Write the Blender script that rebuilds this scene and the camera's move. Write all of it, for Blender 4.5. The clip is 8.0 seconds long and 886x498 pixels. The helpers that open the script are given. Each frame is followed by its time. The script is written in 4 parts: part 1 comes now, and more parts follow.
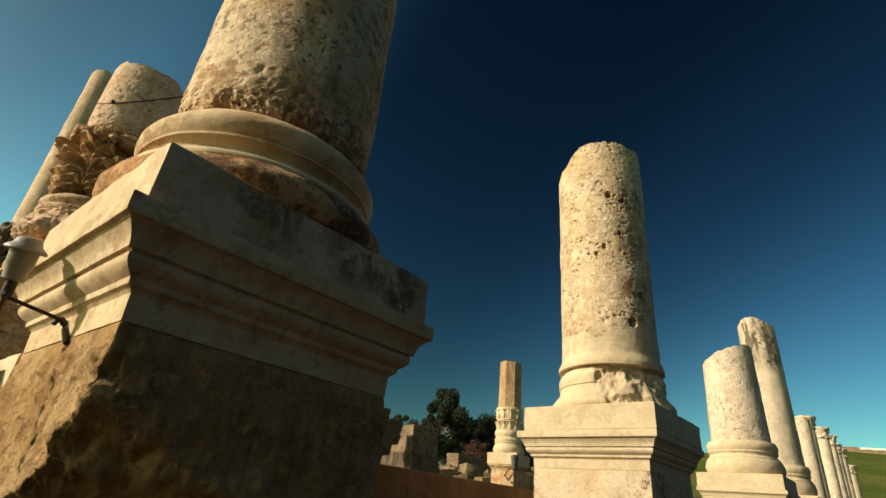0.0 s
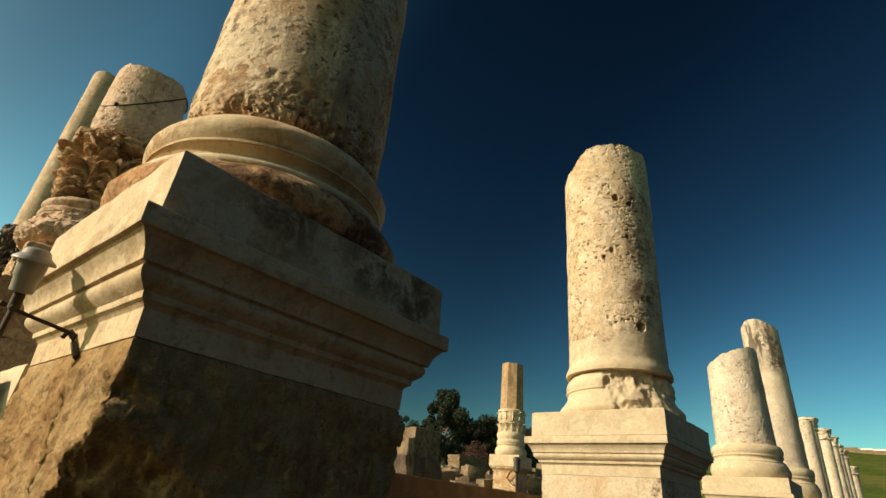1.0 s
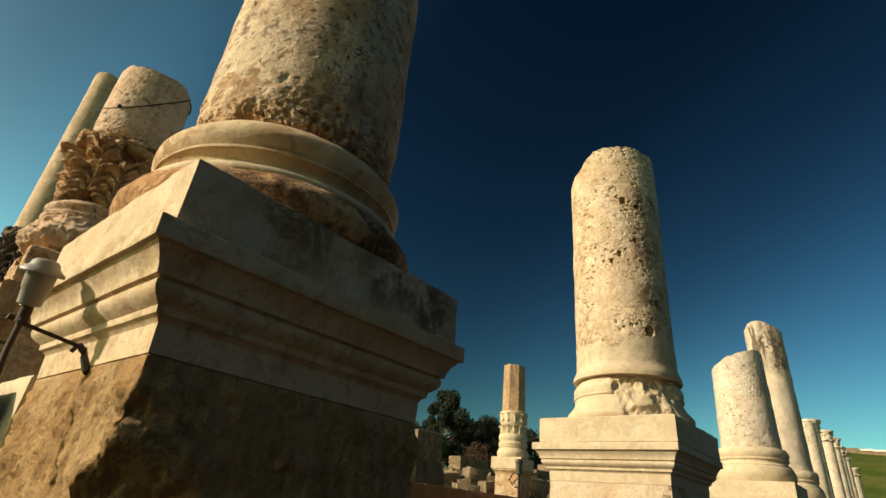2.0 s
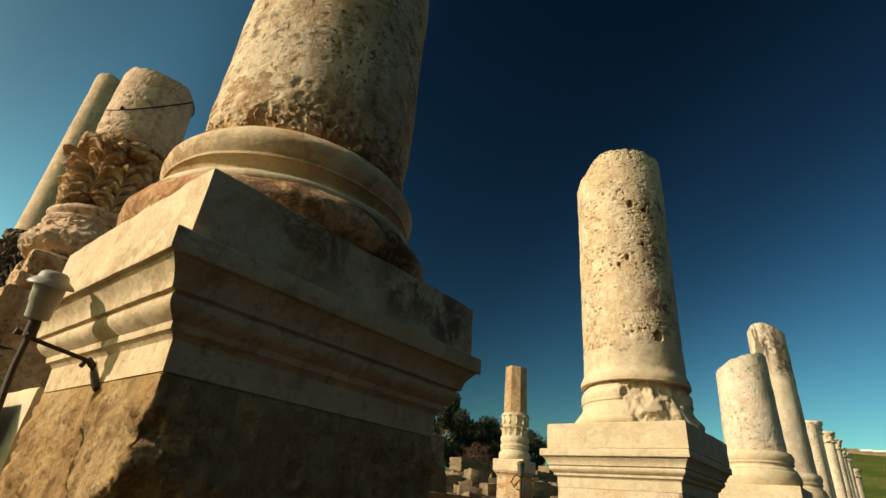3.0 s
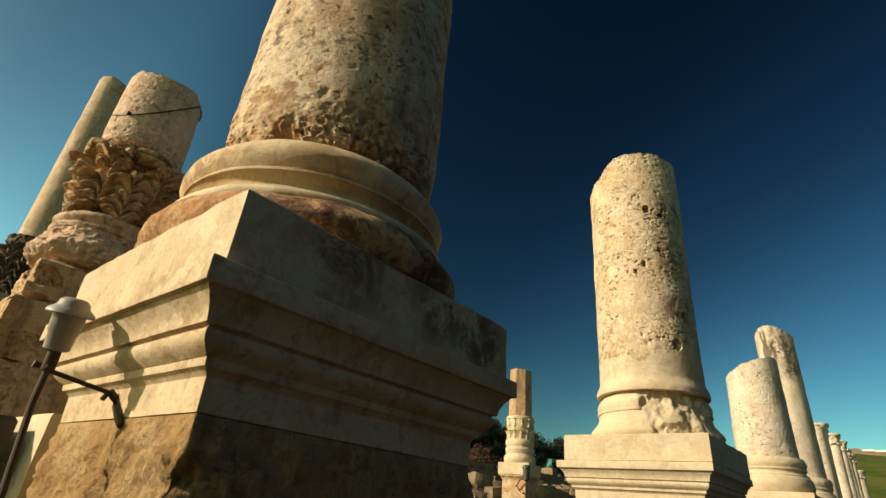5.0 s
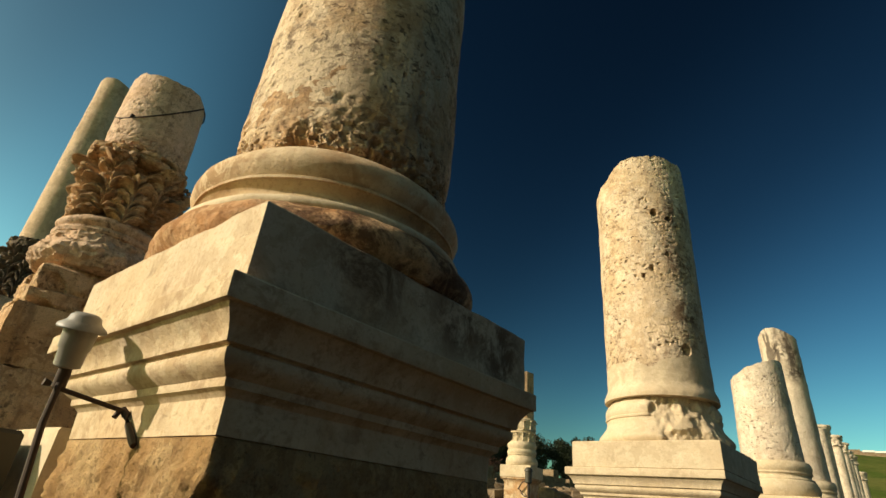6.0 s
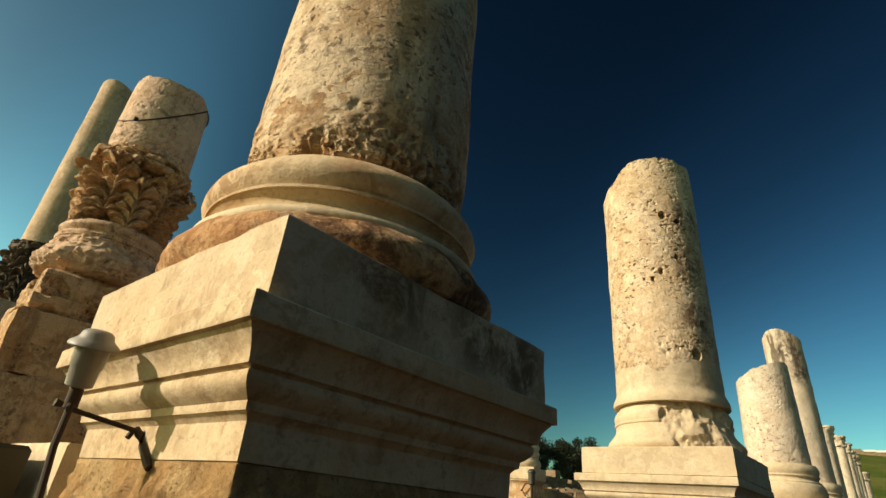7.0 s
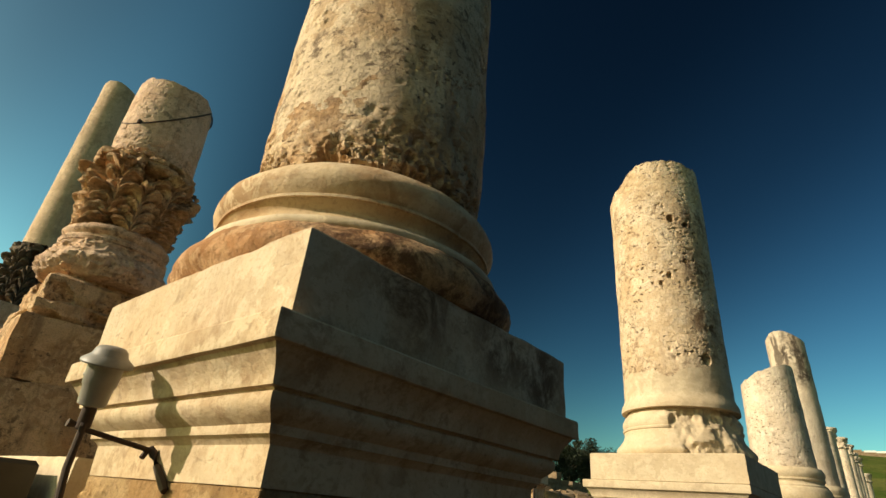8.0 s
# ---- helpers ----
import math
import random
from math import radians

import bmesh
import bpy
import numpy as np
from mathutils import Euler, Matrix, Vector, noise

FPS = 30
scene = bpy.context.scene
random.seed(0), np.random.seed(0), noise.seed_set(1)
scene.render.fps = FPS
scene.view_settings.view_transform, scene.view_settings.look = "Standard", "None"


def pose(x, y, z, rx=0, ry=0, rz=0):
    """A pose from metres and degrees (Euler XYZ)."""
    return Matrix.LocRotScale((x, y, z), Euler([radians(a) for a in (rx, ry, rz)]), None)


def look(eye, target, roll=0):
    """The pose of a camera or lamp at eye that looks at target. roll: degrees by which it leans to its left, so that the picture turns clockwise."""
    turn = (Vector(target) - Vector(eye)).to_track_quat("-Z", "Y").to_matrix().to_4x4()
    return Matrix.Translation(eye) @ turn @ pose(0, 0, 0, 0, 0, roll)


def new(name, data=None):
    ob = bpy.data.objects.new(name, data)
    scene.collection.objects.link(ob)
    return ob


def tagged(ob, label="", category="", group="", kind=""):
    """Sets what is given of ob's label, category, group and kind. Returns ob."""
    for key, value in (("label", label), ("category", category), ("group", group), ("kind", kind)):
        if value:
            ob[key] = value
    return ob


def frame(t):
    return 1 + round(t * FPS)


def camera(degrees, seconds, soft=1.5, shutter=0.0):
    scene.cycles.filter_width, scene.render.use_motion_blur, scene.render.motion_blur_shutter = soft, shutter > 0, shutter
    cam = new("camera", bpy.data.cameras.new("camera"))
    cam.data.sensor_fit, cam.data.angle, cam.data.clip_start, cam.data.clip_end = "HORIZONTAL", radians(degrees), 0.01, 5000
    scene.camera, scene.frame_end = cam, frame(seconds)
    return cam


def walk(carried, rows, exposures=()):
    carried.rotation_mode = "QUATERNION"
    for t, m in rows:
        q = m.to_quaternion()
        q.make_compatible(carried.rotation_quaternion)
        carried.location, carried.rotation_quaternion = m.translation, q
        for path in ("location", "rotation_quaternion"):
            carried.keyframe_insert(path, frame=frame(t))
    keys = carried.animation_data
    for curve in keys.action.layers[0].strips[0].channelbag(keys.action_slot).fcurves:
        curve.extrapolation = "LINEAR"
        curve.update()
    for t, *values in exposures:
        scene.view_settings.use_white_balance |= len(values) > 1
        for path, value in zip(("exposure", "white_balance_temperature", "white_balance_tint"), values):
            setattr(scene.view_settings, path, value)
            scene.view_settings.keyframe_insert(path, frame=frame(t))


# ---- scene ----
cam = camera(81.0, 8.0)
PATH = [
    (0, (-0.019, -0.107, 0.546), (-1.197, 1.238, 1.443), 5.5),
    (0.5, (-0.048, -0.116, 0.565), (-1.225, 1.229, 1.462), 5.5),
    (1, (-0.077, -0.124, 0.583), (-1.254, 1.22, 1.481), 5.5),
    (1.5, (-0.106, -0.132, 0.601), (-1.283, 1.212, 1.5), 5.5),
    (3, (-0.196, -0.156, 0.658), (-1.371, 1.188, 1.559), 5.5),
    (3.5, (-0.225, -0.163, 0.676), (-1.401, 1.18, 1.578), 5.4),
    (4, (-0.254, -0.171, 0.695), (-1.431, 1.172, 1.597), 5.4),
    (4.5, (-0.282, -0.179, 0.714), (-1.459, 1.164, 1.616), 5.4),
    (6, (-0.369, -0.204, 0.769), (-1.544, 1.138, 1.674), 5.4),
    (6.5, (-0.397, -0.212, 0.788), (-1.573, 1.129, 1.693), 5.4),
    (7, (-0.427, -0.22, 0.808), (-1.603, 1.121, 1.713), 5.3),
    (7.5, (-0.455, -0.229, 0.825), (-1.63, 1.112, 1.73), 5.3),
    (8, (-0.484, -0.237, 0.843), (-1.659, 1.103, 1.75), 5.3),
]
walk(cam, [(t, look(eye, target, roll)) for t, eye, target, roll in PATH])

# ---- world, sun ----
SUN_DIR = Vector((-0.54, -0.842, 0.50)).normalized()   # towards the sun
world = bpy.data.worlds.new("sky")
scene.world = world
world.use_nodes = True
wn, wl = world.node_tree.nodes, world.node_tree.links
wn.clear()
w_out, w_bg = wn.new("ShaderNodeOutputWorld"), wn.new("ShaderNodeBackground")
sky = wn.new("ShaderNodeTexSky")
sky.sky_type, sky.sun_disc = "NISHITA", False
sky.sun_elevation = math.asin(SUN_DIR.z)
sky.sun_rotation = math.atan2(SUN_DIR.x, SUN_DIR.y)
sky.air_density, sky.dust_density, sky.ozone_density = 1.0, 1.0, 2.0
# a polarising filter: the clear sky is darkest at a right angle to the sun
w_tc, w_dot = wn.new("ShaderNodeTexCoord"), wn.new("ShaderNodeVectorMath")
w_dot.operation = "DOT_PRODUCT"
w_dot.inputs[1].default_value = SUN_DIR
w_half = wn.new("ShaderNodeMapRange")
w_half.inputs["From Min"].default_value = -1.0
w_ramp = wn.new("ShaderNodeValToRGB")
w_ramp.color_ramp.interpolation = "EASE"
stops = w_ramp.color_ramp.elements
stops[0].position, stops[1].position = 0.0, 1.0
for at, v in ((0.20, (0.28, 0.28, 0.28)), (0.33, (0.188, 0.188, 0.192)), (0.44, (0.145, 0.145, 0.15)), (0.60, (0.165, 0.165, 0.168)), (0.76, (1.0, 0.80, 0.585)), (0.83, (0.84, 0.60, 0.43)), (0.90, (0.62, 0.46, 0.34))):
    stops.new(at).color = (*v, 1)
stops[0].color, stops[len(stops) - 1].color = (0.27, 0.27, 0.27, 1), (0.48, 0.37, 0.28, 1)
w_mul = wn.new("ShaderNodeVectorMath")
w_mul.operation = "MULTIPLY"
wl.new(w_tc.outputs["Generated"], w_dot.inputs[0])
wl.new(w_dot.outputs["Value"], w_half.inputs["Value"])
wl.new(w_half.outputs["Result"], w_ramp.inputs["Fac"])
# a contrasty film stock: deeper blue high up
w_norm, w_max, w_gamma, w_tint = (wn.new(k) for k in ("ShaderNodeVectorMath", "ShaderNodeVectorMath", "ShaderNodeGamma", "ShaderNodeVectorMath"))
w_norm.operation, w_max.operation, w_tint.operation = "SCALE", "MINIMUM", "MULTIPLY"
w_norm.inputs["Scale"].default_value = 0.28
w_max.inputs[1].default_value = (2.0, 2.0, 2.0)
w_gamma.inputs["Gamma"].default_value = 2.4
w_tint.inputs[1].default_value = (0.90, 1.04, 0.575)
wl.new(sky.outputs[0], w_norm.inputs[0])
wl.new(w_norm.outputs[0], w_max.inputs[0])
wl.new(w_max.outputs[0], w_gamma.inputs["Color"])
wl.new(w_gamma.outputs[0], w_tint.inputs[0])
wl.new(w_tint.outputs[0], w_mul.inputs[0])
wl.new(w_ramp.outputs["Color"], w_mul.inputs[1])
wl.new(w_mul.outputs[0], w_bg.inputs["Color"])
w_bg.inputs["Strength"].default_value = 0.80
wl.new(w_bg.outputs[0], w_out.inputs["Surface"])
sun = new("sun", bpy.data.lights.new("sun", "SUN"))
sun.data.energy, sun.data.angle, sun.data.color = 5.0, radians(0.5), (1.0, 0.84, 0.655)
sun.matrix_world = look(SUN_DIR * 50, (0, 0, 0))
scene.view_settings.exposure = 0.23


# ---- materials ----
def node_mat(name):
    m = bpy.data.materials.new(name)
    m.use_nodes = True
    n = m.node_tree.nodes
    n.clear()
    out, b = n.new("ShaderNodeOutputMaterial"), n.new("ShaderNodeBsdfPrincipled")
    m.node_tree.links.new(b.outputs[0], out.inputs["Surface"])
    return m, n, m.node_tree.links, b


def coords(n, l, scale=(1, 1, 1), jitter=True):
    tc, mp = n.new("ShaderNodeTexCoord"), n.new("ShaderNodeMapping")
    mp.inputs["Scale"].default_value = scale
    l.new(tc.outputs["Object"], mp.inputs["Vector"])
    if jitter:
        oi, ml = n.new("ShaderNodeObjectInfo"), n.new("ShaderNodeMath")
        ml.operation = "MULTIPLY"
        ml.inputs[1].default_value = 37.0
        l.new(oi.outputs["Random"], ml.inputs[0])
        l.new(ml.outputs[0], mp.inputs["Location"])
    return mp.outputs["Vector"]


def noise_tex(n, l, vec, scale, detail=6.0, rough=0.55, dist=0.0):
    t = n.new("ShaderNodeTexNoise")
    t.inputs["Scale"].default_value, t.inputs["Detail"].default_value = scale, detail
    t.inputs["Roughness"].default_value, t.inputs["Distortion"].default_value = rough, dist
    l.new(vec, t.inputs["Vector"])
    return t.outputs["Fac"]


def band(n, l, val, lo, hi, to0=0.0, to1=1.0):
    r = n.new("ShaderNodeMapRange")
    r.interpolation_type = "SMOOTHSTEP"
    for k, v in (("From Min", lo), ("From Max", hi), ("To Min", to0), ("To Max", to1)):
        r.inputs[k].default_value = v
    l.new(val, r.inputs["Value"])
    return r.outputs["Result"]


def blend(n, l, fac, a, b, mode="MIX"):
    m = n.new("ShaderNodeMix")
    m.data_type, m.blend_type = "RGBA", mode
    for sock, v in ((m.inputs[0], fac), (m.inputs[6], a), (m.inputs[7], b)):
        if isinstance(v, (int, float)):
            sock.default_value = v
        elif isinstance(v, tuple):
            sock.default_value = (*v, 1)
        else:
            l.new(v, sock)
    return m.outputs[2]


def bumped(n, l, b, parts):
    """parts: (height socket, strength, distance), chained."""
    last = None
    for h, s, d in parts:
        k = n.new("ShaderNodeBump")
        k.inputs["Strength"].default_value, k.inputs["Distance"].default_value = s, d
        l.new(h, k.inputs["Height"])
        if last:
            l.new(last, k.inputs["Normal"])
        last = k.outputs["Normal"]
    l.new(last, b.inputs["Normal"])


def times(n, l, a, b):
    m = n.new("ShaderNodeMath")
    m.operation = "MULTIPLY"
    l.new(a, m.inputs[0])
    l.new(b, m.inputs[1])
    return m.outputs[0]


def stone_mat(name, base, warm, stain, pits=0.5, streak=0.5, grain=0.5, warm_amount=0.6, size=1.0, patch=0.4, crust=(0.13, 0.095, 0.065), pore=0.0, high=None, flat=2.0, spots=()):
    """Limestone: cream ground, warm patches, dark crust in patches and streaks, open pores in clusters."""
    m, n, l, b = node_mat(name)
    v = coords(n, l)
    col = blend(n, l, band(n, l, noise_tex(n, l, v, 2.6 * size, 8, 0.62, 0.4), 0.44, 0.60, 0, warm_amount), base, warm)
    light = tuple(min(1, c * 1.18) for c in base)
    col = blend(n, l, band(n, l, noise_tex(n, l, v, 9 * size, 7, 0.62), 0.50, 0.64, 0, 0.6), col, light)
    chip = times(n, l, band(n, l, noise_tex(n, l, v, 15 * size, 6, 0.65, 0.5), 0.46, 0.55), band(n, l, noise_tex(n, l, v, 3.1 * size, 4, 0.55), 0.42, 0.58))
    col = blend(n, l, band(n, l, chip, 0, 1, 0, 0.8 * warm_amount), col, tuple(c * 0.72 for c in warm))
    col = blend(n, l, band(n, l, noise_tex(n, l, v, 90 * size, 4, 0.6), 0.50, 0.66, 0, 0.35), col, stain)
    vs = coords(n, l, (5, 5, 1.0))
    col = blend(n, l, band(n, l, noise_tex(n, l, vs, 1.5 * size, 8, 0.68), 0.50, 0.64, 0, streak), col, stain)
    blot = band(n, l, noise_tex(n, l, v, 20 * size, 8, 0.74), 0.46, 0.64)
    where = band(n, l, noise_tex(n, l, v, 2.1 * size, 4, 0.55, 0.3), 0.47, 0.60)
    dirt = times(n, l, blot, where)
    if high:
        sep = n.new("ShaderNodeSeparateXYZ")
        tc = n.new("ShaderNodeTexCoord")
        l.new(tc.outputs["Object"], sep.inputs[0])
        dirt = times(n, l, band(n, l, noise_tex(n, l, vs, 1.3 * size, 8, 0.7), 0.49, 0.60), band(n, l, sep.outputs["Z"], high, high + 0.9))
    col = blend(n, l, band(n, l, dirt, 0, 1, 0, patch), col, crust)
    for sx, sy, sz, sr in spots:
        at, gap = n.new("ShaderNodeTexCoord"), n.new("ShaderNodeVectorMath")
        gap.operation = "DISTANCE"
        gap.inputs[1].default_value = (sx, sy, sz)
        l.new(at.outputs["Object"], gap.inputs[0])
        near_it = band(n, l, gap.outputs["Value"], sr * 1.5, sr * 0.4)
        col = blend(n, l, times(n, l, near_it, band(n, l, noise_tex(n, l, v, 11 * size, 9, 0.72, 0.5), 0.40, 0.58, 0, 0.9)), col, crust)
    vp = coords(n, l, (1, 1, flat))
    mask = band(n, l, noise_tex(n, l, v, 4.3 * size, 3, 0.5), 0.40, 0.56)
    big = times(n, l, band(n, l, noise_tex(n, l, vp, 30 * size, 4, 0.55, 0.7), 0.63 - pore, 0.66 - pore), mask)
    small = band(n, l, noise_tex(n, l, vp, 85 * size, 3, 0.5, 0.4), 0.66 - pore, 0.69 - pore)
    col = blend(n, l, band(n, l, small, 0, 1, 0, 0.55 * pits), col, (0.16, 0.10, 0.055))
    col = blend(n, l, band(n, l, big, 0, 1, 0, 0.9 * pits), col, (0.09, 0.055, 0.03))
    l.new(col, b.inputs["Base Color"])
    b.inputs["Roughness"].default_value = 0.88
    b.inputs["Specular IOR Level"].default_value = 0.25
    bumped(n, l, b, ((noise_tex(n, l, v, 7 * size, 9, 0.65), 0.35 * grain + 0.1, 0.06),
                     (noise_tex(n, l, v, 55 * size, 7, 0.7), 0.5 * grain + 0.1, 0.010),
                     (band(n, l, small, 0, 1, 1, 0), 0.7 * pits, 0.008),
                     (band(n, l, big, 0, 1, 1, 0), 1.0 * pits, 0.02)))
    return m


def plain_mat(name, colour, rough=0.5, metal=0.0, wear=0.15, scale=25.0):
    m, n, l, b = node_mat(name)
    v = coords(n, l)
    dark = tuple(c * 0.55 for c in colour)
    f = noise_tex(n, l, v, scale, 6, 0.6)
    l.new(blend(n, l, band(n, l, f, 0.45, 0.75, 0, wear * 2), colour, dark), b.inputs["Base Color"])
    b.inputs["Roughness"].default_value, b.inputs["Metallic"].default_value = rough, metal
    bumped(n, l, b, ((noise_tex(n, l, v, scale * 5, 4, 0.6), 0.15, 0.002),))
    return m


M_SHAFT = stone_mat("weathered limestone", (0.66, 0.53, 0.36), (0.52, 0.33, 0.16), (0.36, 0.25, 0.15), 0.75, 0.5, 1.3, 0.7, 1.0, 0.75, (0.10, 0.065, 0.04), 0.025, None, 1.3)
M_CHIP = stone_mat("chipped tawny limestone", (0.60, 0.44, 0.27), (0.46, 0.27, 0.12), (0.30, 0.18, 0.09), 0.8, 0.4, 1.2, 0.9, 1.2, 0.5, (0.14, 0.08, 0.045), 0.02)
# only on the unseen added walls, dark so they bounce little light
M_BLOCKER = stone_mat("dark stone for unseen blockers", (0.048, 0.046, 0.043), (0.042, 0.038, 0.034), (0.03, 0.027, 0.024), 0.3, 0.5, 0.8, 0.5, 0.5, 0.4, (0.024, 0.022, 0.020))
M_SHAFT_TWO = stone_mat("cream pitted limestone", (0.66, 0.535, 0.37), (0.56, 0.40, 0.22), (0.38, 0.24, 0.12), 0.9, 0.35, 0.9, 0.6, 1.0, 0.6, (0.12, 0.065, 0.032), 0.015, None, 1.7, ((0.33, -0.17, 3.2, 0.16), (0.33, -0.19, 2.75, 0.16), (0.33, -0.19, 2.3, 0.14)))
M_SHAFT_FAR = stone_mat("pale weathered limestone", (0.67, 0.57, 0.44), (0.56, 0.43, 0.29), (0.32, 0.24, 0.16), 0.9, 0.4, 0.6, 0.4, 0.8, 0.6, (0.12, 0.085, 0.055), 0.01)
M_CRUST = stone_mat("black streaked limestone", (0.60, 0.51, 0.39), (0.50, 0.38, 0.26), (0.22, 0.16, 0.11), 0.5, 0.4, 0.6, 0.4, 0.7, 0.8, (0.05, 0.036, 0.026), 0.0, 3.4, 2.0, ((0.16, -0.35, 4.75, 0.20), (0.22, -0.31, 4.35, 0.22), (0.26, -0.28, 3.95, 0.20), (0.02, -0.38, 4.45, 0.16)))
M_BASE = stone_mat("carved limestone", (0.60, 0.47, 0.30), (0.44, 0.24, 0.10), (0.36, 0.22, 0.11), 0.25, 0.35, 0.4, 0.85, 1.0, 0.45, (0.16, 0.08, 0.04))
M_NEW = stone_mat("dressed pale limestone", (0.60, 0.50, 0.34), (0.54, 0.41, 0.25), (0.46, 0.35, 0.22), 0.15, 0.25, 0.25, 0.45, 1.0, 0.12)
M_WORN = stone_mat("worn dressed limestone", (0.60, 0.485, 0.32), (0.50, 0.345, 0.19), (0.42, 0.28, 0.15), 0.25, 0.3, 0.4, 0.6, 0.9, 0.45, (0.22, 0.115, 0.05))
M_RED = stone_mat("iron stained limestone", (0.66, 0.43, 0.235), (0.54, 0.25, 0.09), (0.28, 0.13, 0.055), 0.5, 0.45, 1.8, 0.85, 1.0, 0.5, (0.08, 0.034, 0.016), 0.0, None, 2.0, ((0.40, -0.28, 1.36, 0.18), (0.46, 0.05, 1.34, 0.22)))
M_SCOTIA = stone_mat("warm brown limestone", (0.52, 0.39, 0.23), (0.44, 0.28, 0.14), (0.30, 0.19, 0.10), 0.25, 0.4, 0.4, 0.8, 1.0, 0.4)
M_BROWN = stone_mat("brown limestone shaft", (0.46, 0.31, 0.17), (0.34, 0.21, 0.11), (0.17, 0.11, 0.07), 0.7, 0.6, 0.7, 0.7, 1.0, 0.6)
M_PLINTH = stone_mat("stained dressed limestone", (0.60, 0.50, 0.35), (0.52, 0.36, 0.20), (0.32, 0.20, 0.11), 0.4, 0.4, 0.5, 0.6, 0.8, 0.9, (0.10, 0.062, 0.036))
M_PLINTH_NEAR = stone_mat("blotched dressed limestone", (0.60, 0.49, 0.34), (0.52, 0.37, 0.21), (0.36, 0.23, 0.13), 0.35, 0.35, 0.5, 0.5, 0.9, 0.35, (0.13, 0.075, 0.038), 0.0, None, 2.0, ((0.44, 0.34, 1.20, 0.12), (0.44, 0.14, 1.24, 0.11), (0.44, -0.20, 1.265, 0.12)))
M_DIE = stone_mat("rough tawny limestone", (0.62, 0.425, 0.21), (0.52, 0.30, 0.115), (0.30, 0.165, 0.065), 0.6, 0.5, 2.0, 0.75, 1.6, 0.45, (0.13, 0.075, 0.035), 0.0, None, 1.0)
# strong dark patches: dirt, plus the shade of hollows put into the colour
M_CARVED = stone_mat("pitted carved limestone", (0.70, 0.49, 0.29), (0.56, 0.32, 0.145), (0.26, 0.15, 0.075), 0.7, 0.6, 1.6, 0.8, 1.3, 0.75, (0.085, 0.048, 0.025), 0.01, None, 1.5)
M_DRUM = stone_mat("grey pink limestone", (0.70, 0.51, 0.36), (0.58, 0.37, 0.22), (0.30, 0.19, 0.12), 0.7, 0.4, 1.1, 0.6, 1.2, 0.6, (0.09, 0.055, 0.035), 0.0, None, 1.5)
M_BACK = stone_mat("grey cream limestone", (0.66, 0.50, 0.32), (0.48, 0.33, 0.19), (0.32, 0.24, 0.16), 0.4, 0.5, 0.5, 0.5, 1.0, 0.4)
# dark base puts deep shade into the ruin walls and pier core
M_DARK = stone_mat("dark stone for shaded ruins", (0.17, 0.125, 0.08), (0.13, 0.09, 0.055), (0.05, 0.04, 0.03), 0.5, 0.9, 1.0, 0.6, 0.8, 0.8, (0.03, 0.025, 0.02))
M_RUBBLE = stone_mat("rubble stone", (0.25, 0.185, 0.115), (0.17, 0.11, 0.06), (0.14, 0.10, 0.06), 0.4, 0.7, 1.0, 0.8, 0.6, 0.8, (0.06, 0.05, 0.035))
M_WALL = stone_mat("tawny wall stone", (0.25, 0.155, 0.085), (0.20, 0.115, 0.058), (0.15, 0.09, 0.05), 0.2, 0.3, 0.5, 0.6, 0.8, 0.3)
M_LAMP = plain_mat("weathered grey lamp paint", (0.25, 0.235, 0.20), 0.5, 0.0, 0.25)
M_IRON = plain_mat("rusty black iron", (0.062, 0.040, 0.027), 0.75, 0.3, 0.35)
M_BOX = plain_mat("dark bronze paint", (0.055, 0.05, 0.035), 0.45, 0.2, 0.2)
M_TRUNK = plain_mat("eucalyptus bark", (0.22, 0.17, 0.12), 0.9, 0, 0.4, 3.0)
M_WHITE = plain_mat("white fence panel", (0.62, 0.58, 0.50), 0.6, 0, 0.1, 1.0)


def leaf_mat(name, a, c):
    m, n, l, b = node_mat(name)
    g = n.new("ShaderNodeNewGeometry")
    l.new(blend(n, l, g.outputs["Random Per Island"], a, c), b.inputs["Base Color"])
    b.inputs["Roughness"].default_value = 0.6
    b.inputs["Transmission Weight"].default_value = 0.0
    return m


M_LEAF = leaf_mat("eucalyptus leaves", (0.014, 0.020, 0.008), (0.034, 0.042, 0.016))
M_LEAF_RED = leaf_mat("rusty dry leaves", (0.06, 0.026, 0.014), (0.10, 0.045, 0.025))


def ground_mat():
    m, n, l, b = node_mat("earth and grass")
    v = coords(n, l, jitter=False)
    earth = blend(n, l, band(n, l, noise_tex(n, l, v, 0.8, 8, 0.65), 0.4, 0.65), (0.038, 0.030, 0.022), (0.062, 0.048, 0.034))
    grass = blend(n, l, band(n, l, noise_tex(n, l, v, 0.06, 10, 0.7), 0.38, 0.62), (0.058, 0.088, 0.012), (0.11, 0.115, 0.028))
    grass = blend(n, l, band(n, l, noise_tex(n, l, v, 0.5, 8, 0.75), 0.5, 0.68, 0, 0.7), grass, (0.028, 0.045, 0.008))
    sep = n.new("ShaderNodeSeparateXYZ")
    l.new(v, sep.inputs[0])
    far = band(n, l, sep.outputs["Y"], 60.0, 95.0)
    l.new(blend(n, l, far, earth, grass), b.inputs["Base Color"])
    b.inputs["Roughness"].default_value = 0.95
    b.inputs["Specular IOR Level"].default_value = 0.1
    bumped(n, l, b, ((noise_tex(n, l, v, 0.7, 10, 0.7), 0.8, 0.5), (noise_tex(n, l, v, 9, 8, 0.7), 0.5, 0.05)))
    return m


M_GROUND = ground_mat()


